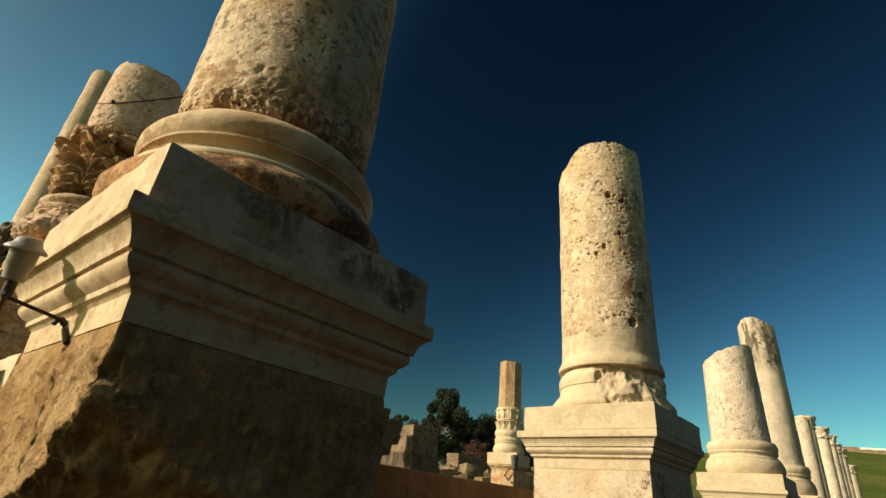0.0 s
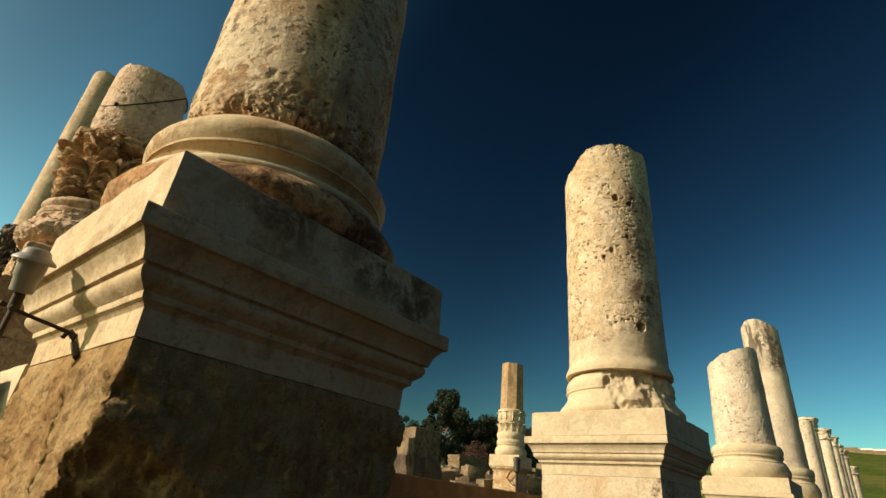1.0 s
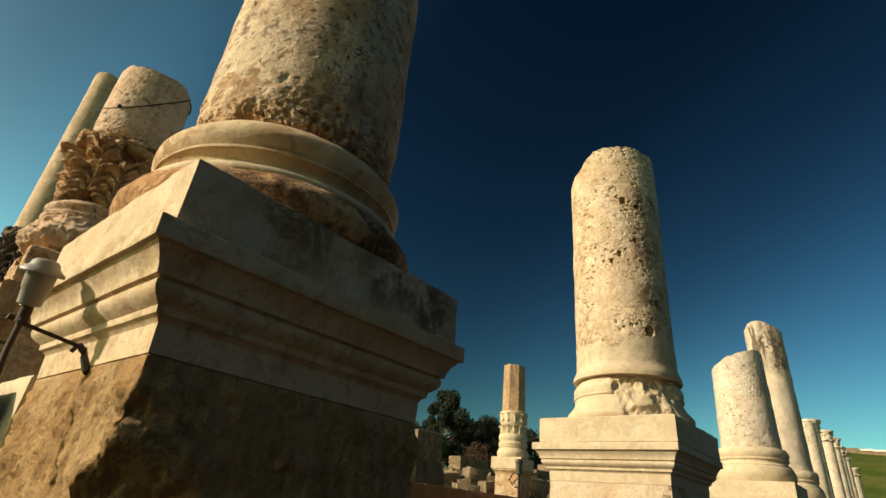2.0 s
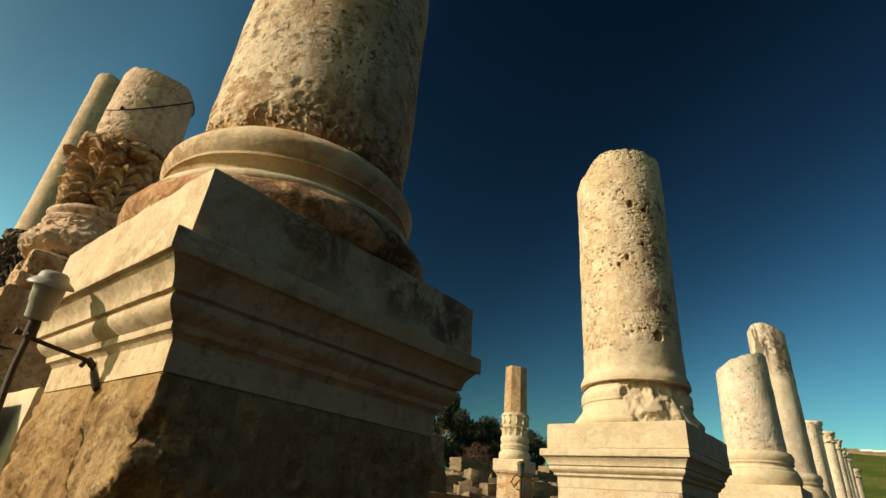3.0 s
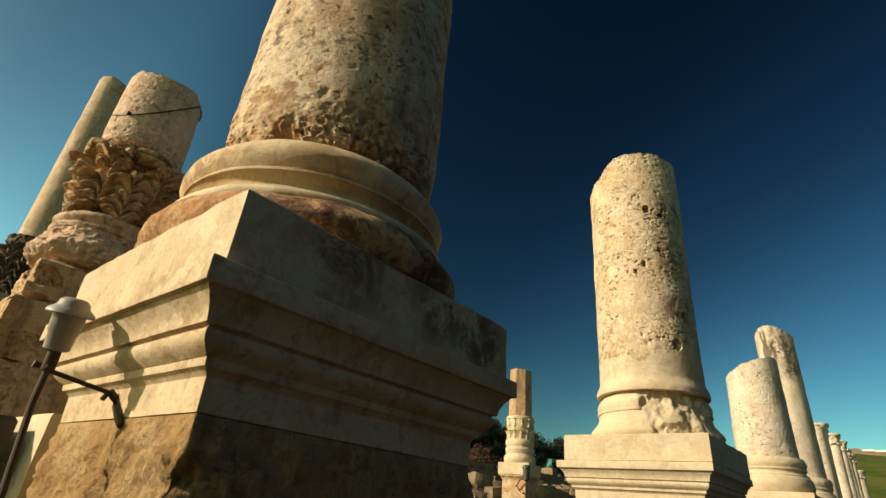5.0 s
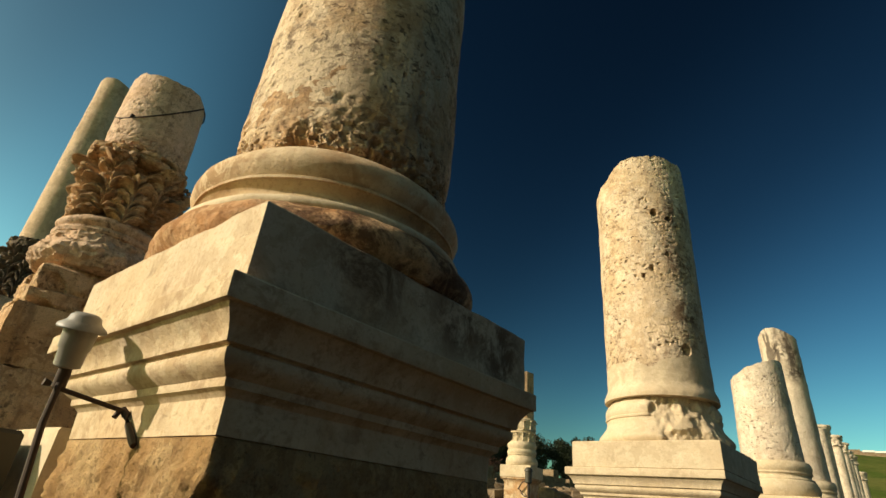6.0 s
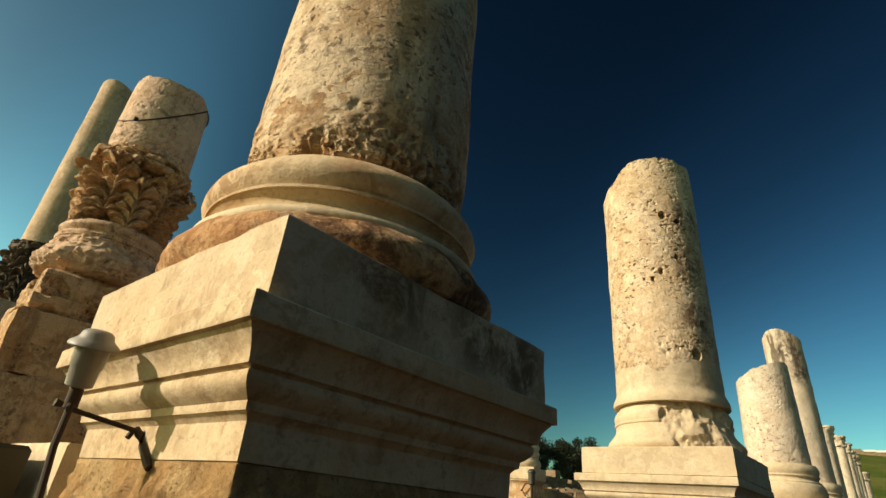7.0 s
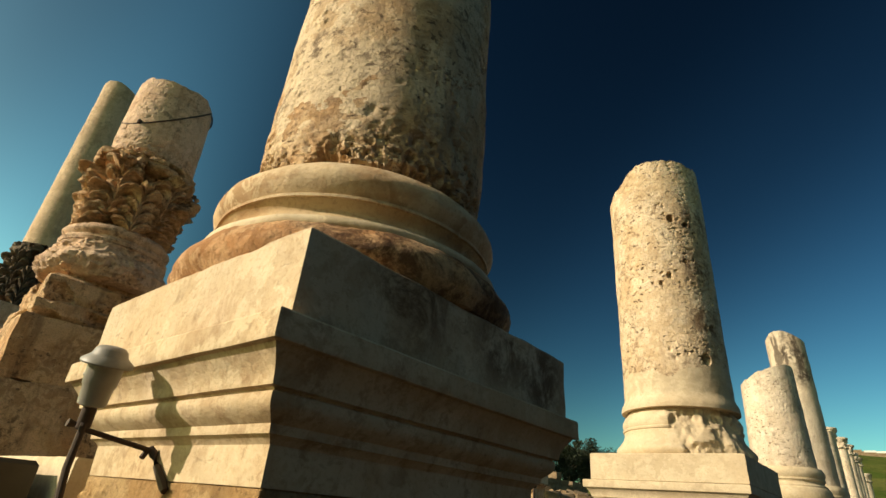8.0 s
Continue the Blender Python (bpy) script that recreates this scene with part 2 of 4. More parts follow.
# ---- builders ----
def smooth(a, b, x):
    t = min(1.0, max(0.0, (x - a) / (b - a)))
    return t * t * (3 - 2 * t)


def fbm(x, y, z, s, octaves=4, h=0.9):
    return noise.fractal((x * s, y * s, z * s), h, 2.0, octaves)


def mesh(name, verts, faces, mat, angle=35):
    me = bpy.data.meshes.new(name)
    me.from_pydata(verts, [], faces)
    me.shade_smooth()
    me.set_sharp_from_angle(angle=radians(angle))
    me.materials.append(mat)
    me.update()
    return me


def part(name, me, parent, label="", m=None):
    ob = new(name, me)
    ob.parent = parent
    if m is not None:
        ob.matrix_basis = m
    if label:
        ob["label"] = label
    return ob


def thing(name, x, y, z, label, category, group="", turn=0.0, kind=""):
    ob = new(name)
    ob.empty_display_size = 0.1
    ob.matrix_basis = pose(x, y, z, 0, 0, turn)
    return tagged(ob, label, category, group, kind)


def grid_faces(rows, cols, wrap=True):
    f = []
    for i in range(rows - 1):
        for j in range(cols if wrap else cols - 1):
            k = (j + 1) % cols
            f.append((i * cols + j, i * cols + k, (i + 1) * cols + k, (i + 1) * cols + j))
    return f


def lathe(name, profile, n, mat, rough=None, top=None, cap_rings=6, angle=35):
    """A turned stone. profile: (radius, z) upwards. rough(x, y, z): metres out along the radius.
    top(x, y): height of a broken top, which replaces the last z."""
    verts, z0, z1 = [], profile[0][1], profile[-1][1]
    for r, z in profile:
        for j in range(n):
            a = 2 * math.pi * j / n
            c, s = math.cos(a), math.sin(a)
            zz = z
            if top:
                zz = z0 + (z - z0) / (z1 - z0) * (top(r * c, r * s) - z0)
            q = r + (rough(r * c, r * s, zz) if rough else 0)
            verts.append((q * c, q * s, zz))
    rows = len(profile)
    rl = profile[-1][0]
    for k in range(1, cap_rings + 1):
        f = 1 - k / (cap_rings + 1)
        for j in range(n):
            a = 2 * math.pi * j / n
            x, y = rl * f * math.cos(a), rl * f * math.sin(a)
            verts.append((x, y, top(x, y) if top else z1))
    rows += cap_rings
    faces = grid_faces(rows, n)
    verts.append((0, 0, top(0, 0) if top else z1))
    last = (rows - 1) * n
    faces += [(last + j, last + (j + 1) % n, len(verts) - 1) for j in range(n)]
    faces.append(tuple(range(n - 1, -1, -1)))
    return mesh(name, verts, faces, mat, angle)


def sweep_rect(name, profile, hx, hy, mat, step=0.03, rough=None, angle=35):
    """A block whose outline steps in and out. profile: (offset outwards, z) upwards, round a rectangle of half sides hx, hy.
    rough(x, y, z): a displacement vector."""
    nx, ny = max(2, int(2 * hx / step)), max(2, int(2 * hy / step))
    verts = []
    cols = 2 * (nx + ny)
    for o, z in profile:
        ax, ay = hx + o, hy + o
        ring = []
        for i in range(nx):
            ring.append((-ax + 2 * ax * (i / nx), -ay))
        for i in range(ny):
            ring.append((ax, -ay + 2 * ay * (i / ny)))
        for i in range(nx):
            ring.append((ax - 2 * ax * (i / nx), ay))
        for i in range(ny):
            ring.append((-ax, ay - 2 * ay * (i / ny)))
        for x, y in ring:
            if rough:
                dx, dy, dz = rough(x, y, z)
                verts.append((x + dx, y + dy, z + dz))
            else:
                verts.append((x, y, z))
    rows = len(profile)
    for k in (1, 2, 3):
        f = 1 - k / 4
        for j in range(cols):
            x, y, z = verts[(rows - 1) * cols + j]
            verts.append((x * f, y * f, z))
    rows += 3
    faces = grid_faces(rows, cols)
    faces.append(tuple((rows - 1) * cols + j for j in range(cols)))
    faces.append(tuple(range(cols - 1, -1, -1)))
    return mesh(name, verts, faces, mat, angle)


def lerp_profile(points, step):
    out = [points[0]]
    for (a, z), (b, w) in zip(points, points[1:]):
        k = max(1, int(math.hypot(b - a, w - z) / step))
        out += [(a + (b - a) * i / k, z + (w - z) * i / k) for i in range(1, k + 1)]
    return out


def arc(r0, z0, r1, z1, bulge, k=7):
    """Points of a moulding from (r0, z0) to (r1, z1), that swells out by bulge (or hollows in, below 0)."""
    return [(r0 + (r1 - r0) * t + bulge * math.sin(math.pi * t), z0 + (z1 - z0) * t) for t in (i / k for i in range(k + 1))]


def lump(name, sx, sy, sz, mat, seed=0, rough_=0.08, cuts=5, angle=40):
    """A rough squared stone, centred over its base."""
    bm = bmesh.new()
    bmesh.ops.create_cube(bm, size=1)
    bmesh.ops.subdivide_edges(bm, edges=bm.edges[:], cuts=cuts, use_grid_fill=True)
    for v in bm.verts:
        p = v.co
        q = p.lerp(p.normalized() * 0.62, 0.16)
        d = 1 + rough_ * noise.fractal((p.x * 2.2 + seed * 7.3, p.y * 2.2 + seed, p.z * 2.2), 0.9, 2, 4)
        v.co = Vector((q.x * sx * d, q.y * sy * d, q.z * sz * d + sz / 2))
    me = bpy.data.meshes.new(name)
    bm.to_mesh(me)
    bm.free()
    me.shade_smooth()
    me.set_sharp_from_angle(angle=radians(angle))
    me.materials.append(mat)
    return me


def tube(name, points, radius, mat, n=12):
    """A round bar through points."""
    verts, pts = [], [Vector(p) for p in points]
    for i, p in enumerate(pts):
        d = (pts[min(i + 1, len(pts) - 1)] - pts[max(i - 1, 0)]).normalized()
        a = d.orthogonal().normalized()
        b = d.cross(a)
        r = radius[i] if isinstance(radius, (list, tuple)) else radius
        for j in range(n):
            t = 2 * math.pi * j / n
            verts.append(p + (a * math.cos(t) + b * math.sin(t)) * r)
    faces = grid_faces(len(pts), n) + [tuple(range(n - 1, -1, -1)), tuple((len(pts) - 1) * n + j for j in range(n))]
    return mesh(name, verts, faces, mat)


# ---- ground ----
def ground_height(x, y):
    d = math.hypot(x, y)
    s = -0.574 * x + 0.819 * y
    bank = (1 - smooth(85, 140, d)) * (1.55 * smooth(9, 19, s) + 2.2 * smooth(17, 62, s)) * smooth(-2.9, -6.0, x)
    hill = 24.6 * min(1.0, max(0.0, (y - 100) / 112)) * smooth(-150, -52, x) + min(1.0, max(0.0, (y - 120) / 92)) * (3.2 * smooth(-120, -20, x) - 0.8 * smooth(-14, 0, x))
    rough = 0.05 * fbm(x, y, 0, 0.5) * smooth(3, 9, d) + 0.5 * fbm(x, y, 3, 0.04) * smooth(40, 120, d)
    return bank + hill + rough


def build_ground():
    verts, n = [(0, 0, 0)], 240
    radii = [0.6]
    while radii[-1] < 3500:
        radii.append(radii[-1] * (1.075 if radii[-1] < 85 else 1.018 if radii[-1] < 250 else 1.14))
    for r in radii:
        for j in range(n):
            a = 2 * math.pi * j / n
            x, y = r * math.cos(a), r * math.sin(a)
            verts.append((x, y, ground_height(x, y)))
    faces = [(0, 1 + j, 1 + (j + 1) % n) for j in range(n)]
    for i in range(len(radii) - 1):
        for j in range(n):
            k = (j + 1) % n
            faces.append((1 + i * n + j, 1 + (i + 1) * n + j, 1 + (i + 1) * n + k, 1 + i * n + k))
    tagged(new("ground", mesh("ground", verts, faces, M_GROUND, 80)), "bare earth rising to a grass covered hill", "ground", kind="structure")


build_ground()


# ---- colonnade ----
def cornice_profile(top, scale=1.0):
    """Fascia, cavetto, ovolo, fillet and band of a pedestal's crown, upwards."""
    p = [(-0.098, -0.254), (-0.096, -0.190), (-0.088, -0.180), (-0.079, -0.175), (-0.077, -0.164)]
    p += [(-0.077, -0.161)] + arc(-0.077, -0.160, -0.050, -0.116, 0.011, 6)
    p += [(-0.054, -0.114), (-0.053, -0.110)] + arc(-0.042, -0.108, -0.014, -0.054, -0.006, 6)
    p += [(-0.013, -0.051), (-0.001, -0.049), (0.0, -0.046), (0.0, -0.004), (-0.004, 0.0)]
    return [(o * scale, top + z * scale) for o, z in p]


def edge_wear(amount, s=9.0, seed=0.0):
    def f(x, y, z):
        a = amount * fbm(x + seed, y, z, s, 4)
        return (a * (1 if x > 0 else -1), a * (1 if y > 0 else -1), 0.3 * a)
    return f


def pedestal(x, y, hx, hy, top, step, label, turn=0.0, rough=0.0025, seed=0.0, deep=0.020, broken=0.0, mat=None):
    """broken: how far the corner towards +x, -y is hacked away lower down."""
    ped = thing("pedestal", x, y, 0, label, "pedestal", "pedestals of the colonnade", turn)
    part("cornice", sweep_rect("cornice", lerp_profile(cornice_profile(top), max(step, 0.02)), hx, hy, M_WORN if broken else M_NEW, step, edge_wear(rough, 9, seed)), ped, "pale dressed moulded stone")
    low = top - 0.252
    dx, dy = hx - 0.099, hy - 0.099

    def hack(px, py, z):
        k = 0.10 + 0.90 * smooth(low, low - 0.06, z)
        a = deep * k * (fbm(px + seed, py, z * 1.5, 5.0, 5) + 0.7 * abs(fbm(px, py + seed, z * 0.6, 20.0, 5)) + 0.25 * fbm(px, py, z, 60.0, 4))
        ox = a if abs(px) >= dx - 0.001 else 0.0
        oy = a if abs(py) >= dy - 0.001 else 0.0
        qx, qy = px + math.copysign(ox, px), py + math.copysign(oy, py)
        if broken:
            u = low - z
            side = broken * (0.035 * smooth(0.04, 0.11, u) - 0.018 * math.exp(-((u - 0.16) / 0.03) ** 2) + 0.09 * smooth(0.18, 0.28, u) + 0.30 * smooth(0.26, 0.48, u))
            side, depth = side * (1 + 0.25 * fbm(0, 0, z, 13, 4)), side * 1.7
            nx, ny = depth, -side
            h = math.hypot(nx, ny)
            if h > 1e-5:
                d = ((qx - (dx - side)) * nx + (qy + dy) * ny) / h + 0.022 * fbm(px, py, z, 11, 5) + 0.010 * fbm(px, py, z, 38, 4)
                if d > 0:
                    qx, qy = qx - nx / h * d, qy - ny / h * d
        return (qx - px, qy - py, 0.0)

    prof = lerp_profile([(0.0, 0.0), (0.0, low - 0.006), (-0.008, low)], max(0.8 * step, 0.008))
    part("die", sweep_rect("die", prof, dx, dy, mat or M_DIE, 0.7 * step, hack, 70 if broken else 35), ped, "rough tawny stone block" if deep > 0.01 else "smooth pale stone block")
    return ped


# unseen walls, added to cut low sky light on the shaded faces
tagged(new("wall_street", sweep_rect("wall_street", lerp_profile([(0, -0.2), (0, 4.4), (-0.02, 4.5)], 0.8), 0.4, 24.0, M_BLOCKER, 0.8, edge_wear(0.03, 0.7))), "unseen added wall blocking low sky light across the street", "wall", kind="structure").location = (9.5, 6.0, 0)
tagged(new("wall_corner", sweep_rect("wall_corner", lerp_profile([(0, -0.2), (0, 4.2), (-0.02, 4.3)], 0.8), 4.0, 0.4, M_BLOCKER, 0.8, edge_wear(0.03, 0.7))), "unseen added wall blocking low sky light at the back", "wall", kind="structure").location = (5.0, -9.0, 0)


def eaten(amount, s=7.0, seed=0.0):
    return lambda x, y, z: amount * (fbm(x + seed, y, z, s, 5) + 0.4 * fbm(x, y, z + seed, s * 3, 4))


def attic_base(r, z0, z1, r_top):
    """Lower torus, scotia, upper torus of a column base."""
    h = z1 - z0
    p = [(r * 0.90, z0)] + arc(r * 0.95, z0 + 0.02 * h, r * 0.95, z0 + 0.44 * h, r * 0.055, 9)
    p += [(r * 0.925, z0 + 0.46 * h), (r * 0.925, z0 + 0.50 * h)]
    p += arc(r * 0.90, z0 + 0.51 * h, r * 0.885, z0 + 0.64 * h, -r * 0.035, 6)
    p += [(r * 0.90, z0 + 0.65 * h), (r * 0.90, z0 + 0.69 * h)]
    p += arc(r * 0.875, z0 + 0.70 * h, r * 0.865, z0 + 0.985 * h, r * 0.045, 8)
    return p + [(r_top, z1)]


def shaft_profile(r0, r1, z0, z1, step, foot=0.0):
    k = int((z1 - z0) / step)
    out = []
    for i in range(k + 1):
        t = i / k
        z = z0 + (z1 - z0) * t
        flare = foot * (1 - smooth(0.02, 0.12, z - z0))
        out.append((r0 + (r1 - r0) * t + flare, z))
    return out


def pitted(amount, pits, seed, low_erode=0.0, z0=0.0, clean=0.0, holes=(), tall=1.75, fine=1.0, thin=0.0):
    """Worn drum: slow swell, clustered pits and cracks, an eaten lower edge, a clean foot, some deep holes (x, y, z, size)."""
    def f(x, y, z):
        a = amount * fbm(x + seed, y, z, 3.0, 4)
        d = e = 0.0
        if pits:
            w = smooth(-0.30 + 2.5 * thin, 0.35 + thin, fbm(x, y + seed, z, 2.3, 3))
            q, k = 24 * fine, 24 * fine * tall
            if clean:
                w *= smooth(clean, clean + 0.12, z - z0 + 0.1 * fbm(x, y, seed, 5, 3))
            h = noise.noise((x * q + seed, y * q, z * k))
            g = noise.noise((x * q * 2.1, y * q * 2.1 + seed, z * k * 2.1))
            c = abs(noise.noise((x * 11 + seed, y * 11, z * 17)))
            d = pits * w * (smooth(0.34 + thin, 0.46 + thin, h) + 0.55 * smooth(0.32 + thin, 0.44 + thin, g) + 0.35 * (1 - smooth(0.0, 0.05, c)))
        for hx, hy, hz, hs in holes:
            q = ((x - hx) ** 2 + (y - hy) ** 2 + 0.6 * (z - hz) ** 2) / (hs * hs)
            if q < 4:
                d += 2.2 * hs * (1 - smooth(0.45, 1.0, q))
        if low_erode:
            u = z - z0 + 0.16 * fbm(x, y, z + seed, 4, 4)
            rag = abs(fbm(x, y, z * 1.6, 19, 5))
            e = low_erode * ((1 - smooth(0.02, 0.26, u)) * (0.35 + 1.3 * rag) + 0.9 * (1 - smooth(0.015, 0.035, z - z0 + 0.06 * fbm(x, y, seed, 15, 4))))
        return a - d - e
    return f


def column(x, y, label, plinth, base, shaft, n, top=None, turn=0.0, mats=None, base_profile=None, base_wear=None, group="columns of the colonnade"):
    """plinth: half x, half y, z0, z1; base: r, z0, z1, upper r; shaft: profile, rough."""
    m = mats or (M_PLINTH, M_BASE, M_SHAFT)
    col = thing("column", x, y, 0, label, "column", group, turn)
    hx, hy, z0, z1 = plinth
    prof = lerp_profile([(-0.003, z0 + 0.002), (0, z0 + 0.005), (0, z1 - 0.006), (-0.006, z1)], 0.03)
    part("plinth", sweep_rect("plinth", prof, hx, hy, m[0], 0.025, edge_wear(0.004, 8, x)), col)
    if base:
        r, b0, b1, r_top = base
        worn = base_wear or (lambda px, py, pz: 0.004 * fbm(px, py + x, pz, 6, 4))
        part("base", lathe("base", lerp_profile(base_profile or attic_base(r, b0, b1, r_top), 0.012), max(48, n if base_wear else n // 2), m[1], worn, None, 2), col, "moulded round base")
    part("shaft", lathe("shaft", shaft[0], n, m[2], shaft[1], top), col, "worn pitted shaft")
    return col


# the near column on its pedestal
pedestal(-1.625, 0.69, 0.455, 0.51, 1.11, 0.012, "moulded limestone pedestal with a rough tawny lower block", 0.0, 0.0011, 0.0, 0.020, 1.0)
near = column(-1.64, 0.70, "broken weathered limestone column on a moulded pedestal", (0.44, 0.48, 1.11, 1.283), None,
              (shaft_profile(0.362, 0.352, 1.612, 2.85, 0.005) + shaft_profile(0.351, 0.34, 2.9, 4.2, 0.05), pitted(0.007, 0.011, 3.1, 0.026, 1.61, 0.0, (), 1.0, 1.8)), 520)
for ob in near.children:
    if ob.name.startswith("plinth"):
        ob.data.materials[0] = M_PLINTH_NEAR
    if ob.name.startswith("shaft"):
        ob.data.materials.append(M_CHIP)
        for pl in ob.data.polygons:
            c = pl.center
            if c.z < 1.86 + 0.26 * fbm(c.x, c.y, c.z, 3, 5) and fbm(c.x, c.y, c.z * 1.5, 9, 4) > -0.18:
                pl.material_index = 1
ring_wear = lambda px, py, pz: 0.004 * fbm(px, py, pz, 6, 4)
for nm, pr, mt, lb in (("lower_torus", [(0.43, 1.281)] + arc(0.452, 1.284, 0.444, 1.400, 0.032, 10) + [(0.43, 1.404)], M_RED, "rough iron stained lower torus"),
                       ("fillet", [(0.43, 1.402)] + arc(0.434, 1.405, 0.430, 1.428, 0.004, 5) + [(0.41, 1.432)], M_NEW, "pale fillet"),
                       ("scotia", [(0.416, 1.428)] + arc(0.420, 1.431, 0.404, 1.490, -0.026, 8) + [(0.40, 1.494)], M_SCOTIA, "brown hollow moulding"),
                       ("upper_torus", [(0.40, 1.490), (0.410, 1.492), (0.410, 1.500)] + arc(0.402, 1.502, 0.390, 1.604, 0.027, 10) + [(0.355, 1.614)], M_BASE, "smooth pale upper torus")):
    part(nm, lathe(nm, lerp_profile(pr, 0.010), 160, mt, ring_wear if mt is not M_RED else eaten(0.010, 8)), near, lb, pose(-0.010, -0.012, 0))


# second column, snapped off at an angle
def top_two(x, y):
    u = -0.95 * x - 0.30 * y
    return 3.785 - 0.95 * max(0.0, u - 0.13) - 0.35 * max(0, 0.9 * x - 0.28) + 0.03 * fbm(x, y, 0, 9, 4)


pedestal(-1.733, 4.08, 0.533, 0.545, 1.149, 0.02, "clean dressed limestone pedestal with stepped mouldings", 0.0, 0.002, 5.0, 0.004, 0.0, M_PLINTH)
base_two = [(0.44, 1.325)] + arc(0.452, 1.328, 0.446, 1.415, 0.026, 7) + arc(0.443, 1.42, 0.408, 1.508, -0.012, 6)
base_two += [(0.416, 1.512), (0.418, 1.524), (0.409, 1.530)] + arc(0.410, 1.533, 0.398, 1.615, 0.012, 5) + [(0.385, 1.625), (0.37, 1.655)]


def base_two_wear(x, y, z):
    """The side towards +x, -y is broken away."""
    a = math.degrees(math.atan2(y, x)) + 14 * fbm(x, y, z, 7, 3)
    w = smooth(-82, -72, a) * (1 - smooth(-14, 4, a)) * (1 - 0.85 * smooth(1.47, 1.36, z) * smooth(-40, -10, a))
    r = math.hypot(x, y)
    target = 0.352 + 0.075 * smooth(1.60, 1.40, z) + 0.026 * fbm(x, y, z, 8, 5) + 0.009 * fbm(x, y, z, 24, 4)
    return 0.003 * fbm(x, y, z, 6, 4) + w * min(0.0, target - r)


second = column(-1.705, 4.07, "pale limestone column snapped off with a slanting top", (0.503, 0.525, 1.149, 1.325), (0.478, 1.325, 1.655, 0.385),
       (shaft_profile(0.388, 0.388, 1.655, 3.8, 0.009, 0.030),
        pitted(0.006, 0.012, 7.7, 0, 1.655, 0.30, ((0.209, -0.327, 3.19, 0.032), (0.306, -0.238, 2.005, 0.036), (0.154, -0.356, 2.67, 0.022), (0.09, -0.378, 2.61, 0.017), (0.30, -0.246, 3.14, 0.02), (0.27, -0.28, 2.80, 0.018)), 1.5, 1.2, 0.035)),
       300, top_two, 0, (M_NEW, M_NEW, M_SHAFT_TWO), base_two, base_two_wear)


for ob in second.children:
    if ob.name.startswith("shaft"):
        ob.data.materials.append(M_NEW)
        for pl in ob.data.polygons:
            c = pl.center
            if c.z < 1.93 + 0.07 * fbm(c.x, c.y, 1.0, 4, 4):
                pl.material_index = 1


# third, shorter, with a slanting top
def top_three(x, y):
    return 3.10 + 0.34 * x - 0.10 * y + 0.03 * fbm(x, y, 5, 8, 4)


pedestal(-1.76, 9.0, 0.555, 0.555, 1.16, 0.03, "dressed limestone pedestal under a short column stump", 0.0, 0.002, 9.0, 0.003, 0.0, M_NEW)
column(-1.765, 9.0, "short pale column stump with a slanting broken top", (0.535, 0.535, 1.16, 1.353), (0.51, 1.353, 1.81, 0.395),
       (shaft_profile(0.398, 0.360, 1.81, 3.1, 0.012), pitted(0.007, 0.008, 2.2, 0, 0, 0, (), 1.2, 1.4, 0.03)), 220, top_three, 0, (M_NEW, M_NEW, M_SHAFT_FAR))


def top_four(x, y):
    return 4.92 - 1.2 * max(0, -x - 0.22) - 0.7 * max(0, x - 0.05) + 0.025 * fbm(x, y, 2, 6, 3)


pedestal(-1.81, 12.75, 0.56, 0.56, 1.16, 0.04, "dressed limestone pedestal under a tall column", 0.0, 0.002, 12.0, 0.003, 0.0, M_NEW)
column(-1.81, 12.75, "tall pale column streaked with black weathering", (0.54, 0.54, 1.16, 1.36), (0.50, 1.36, 1.90, 0.39),
       (shaft_profile(0.388, 0.35, 1.90, 4.95, 0.03), pitted(0.008, 0.005, 4.2, 0, 0, 0, (), 1.2, 1.2, 0.03)), 160, top_four, 0, (M_NEW, M_NEW, M_CRUST))


# the slim row beyond, most with worn capitals
def slim_column(x, y, r, top, capital=True, broken=0.0):
    col = thing("slim_column", x, y, 0, "slim pale column with a worn capital" if capital else "slim pale column without its capital", "column", "slim columns of the far row")
    z1 = top - (0.42 if capital else 0)
    part("shaft", lathe("shaft", shaft_profile(r * 1.08, r, 0.0, z1, 0.12), 40, M_SHAFT_FAR, pitted(0.006, 0.0, x + y)), col)
    if capital:
        p = [(r * 1.12, z1)] + arc(r * 1.15, z1 + 0.01, r * 1.15, z1 + 0.07, r * 0.10, 4) + [(r * 1.05, z1 + 0.09)] + arc(r * 1.08, z1 + 0.10, r * 1.35, z1 + 0.33, -0.01, 5) + [(r * 1.42, z1 + 0.34), (r * 1.42, z1 + 0.40), (r * 1.3, z1 + 0.42)]
        part("capital", lathe("capital", p, 40, M_SHAFT_FAR, lambda px, py, pz: 0.05 * fbm(px, py + y, pz, 9, 4)), col, "worn rounded capital")


slim_column(-2.02, 19.6, 0.215, 3.98, False)
for sy, sz in ((21.6, 4.42), (26.1, 4.78), (28.9, 4.90), (30.8, 4.82), (33.4, 4.95)):
    slim_column(-2.1, sy, 0.205, sz)
slim_column(-2.1, 37.4, 0.26, 4.62)


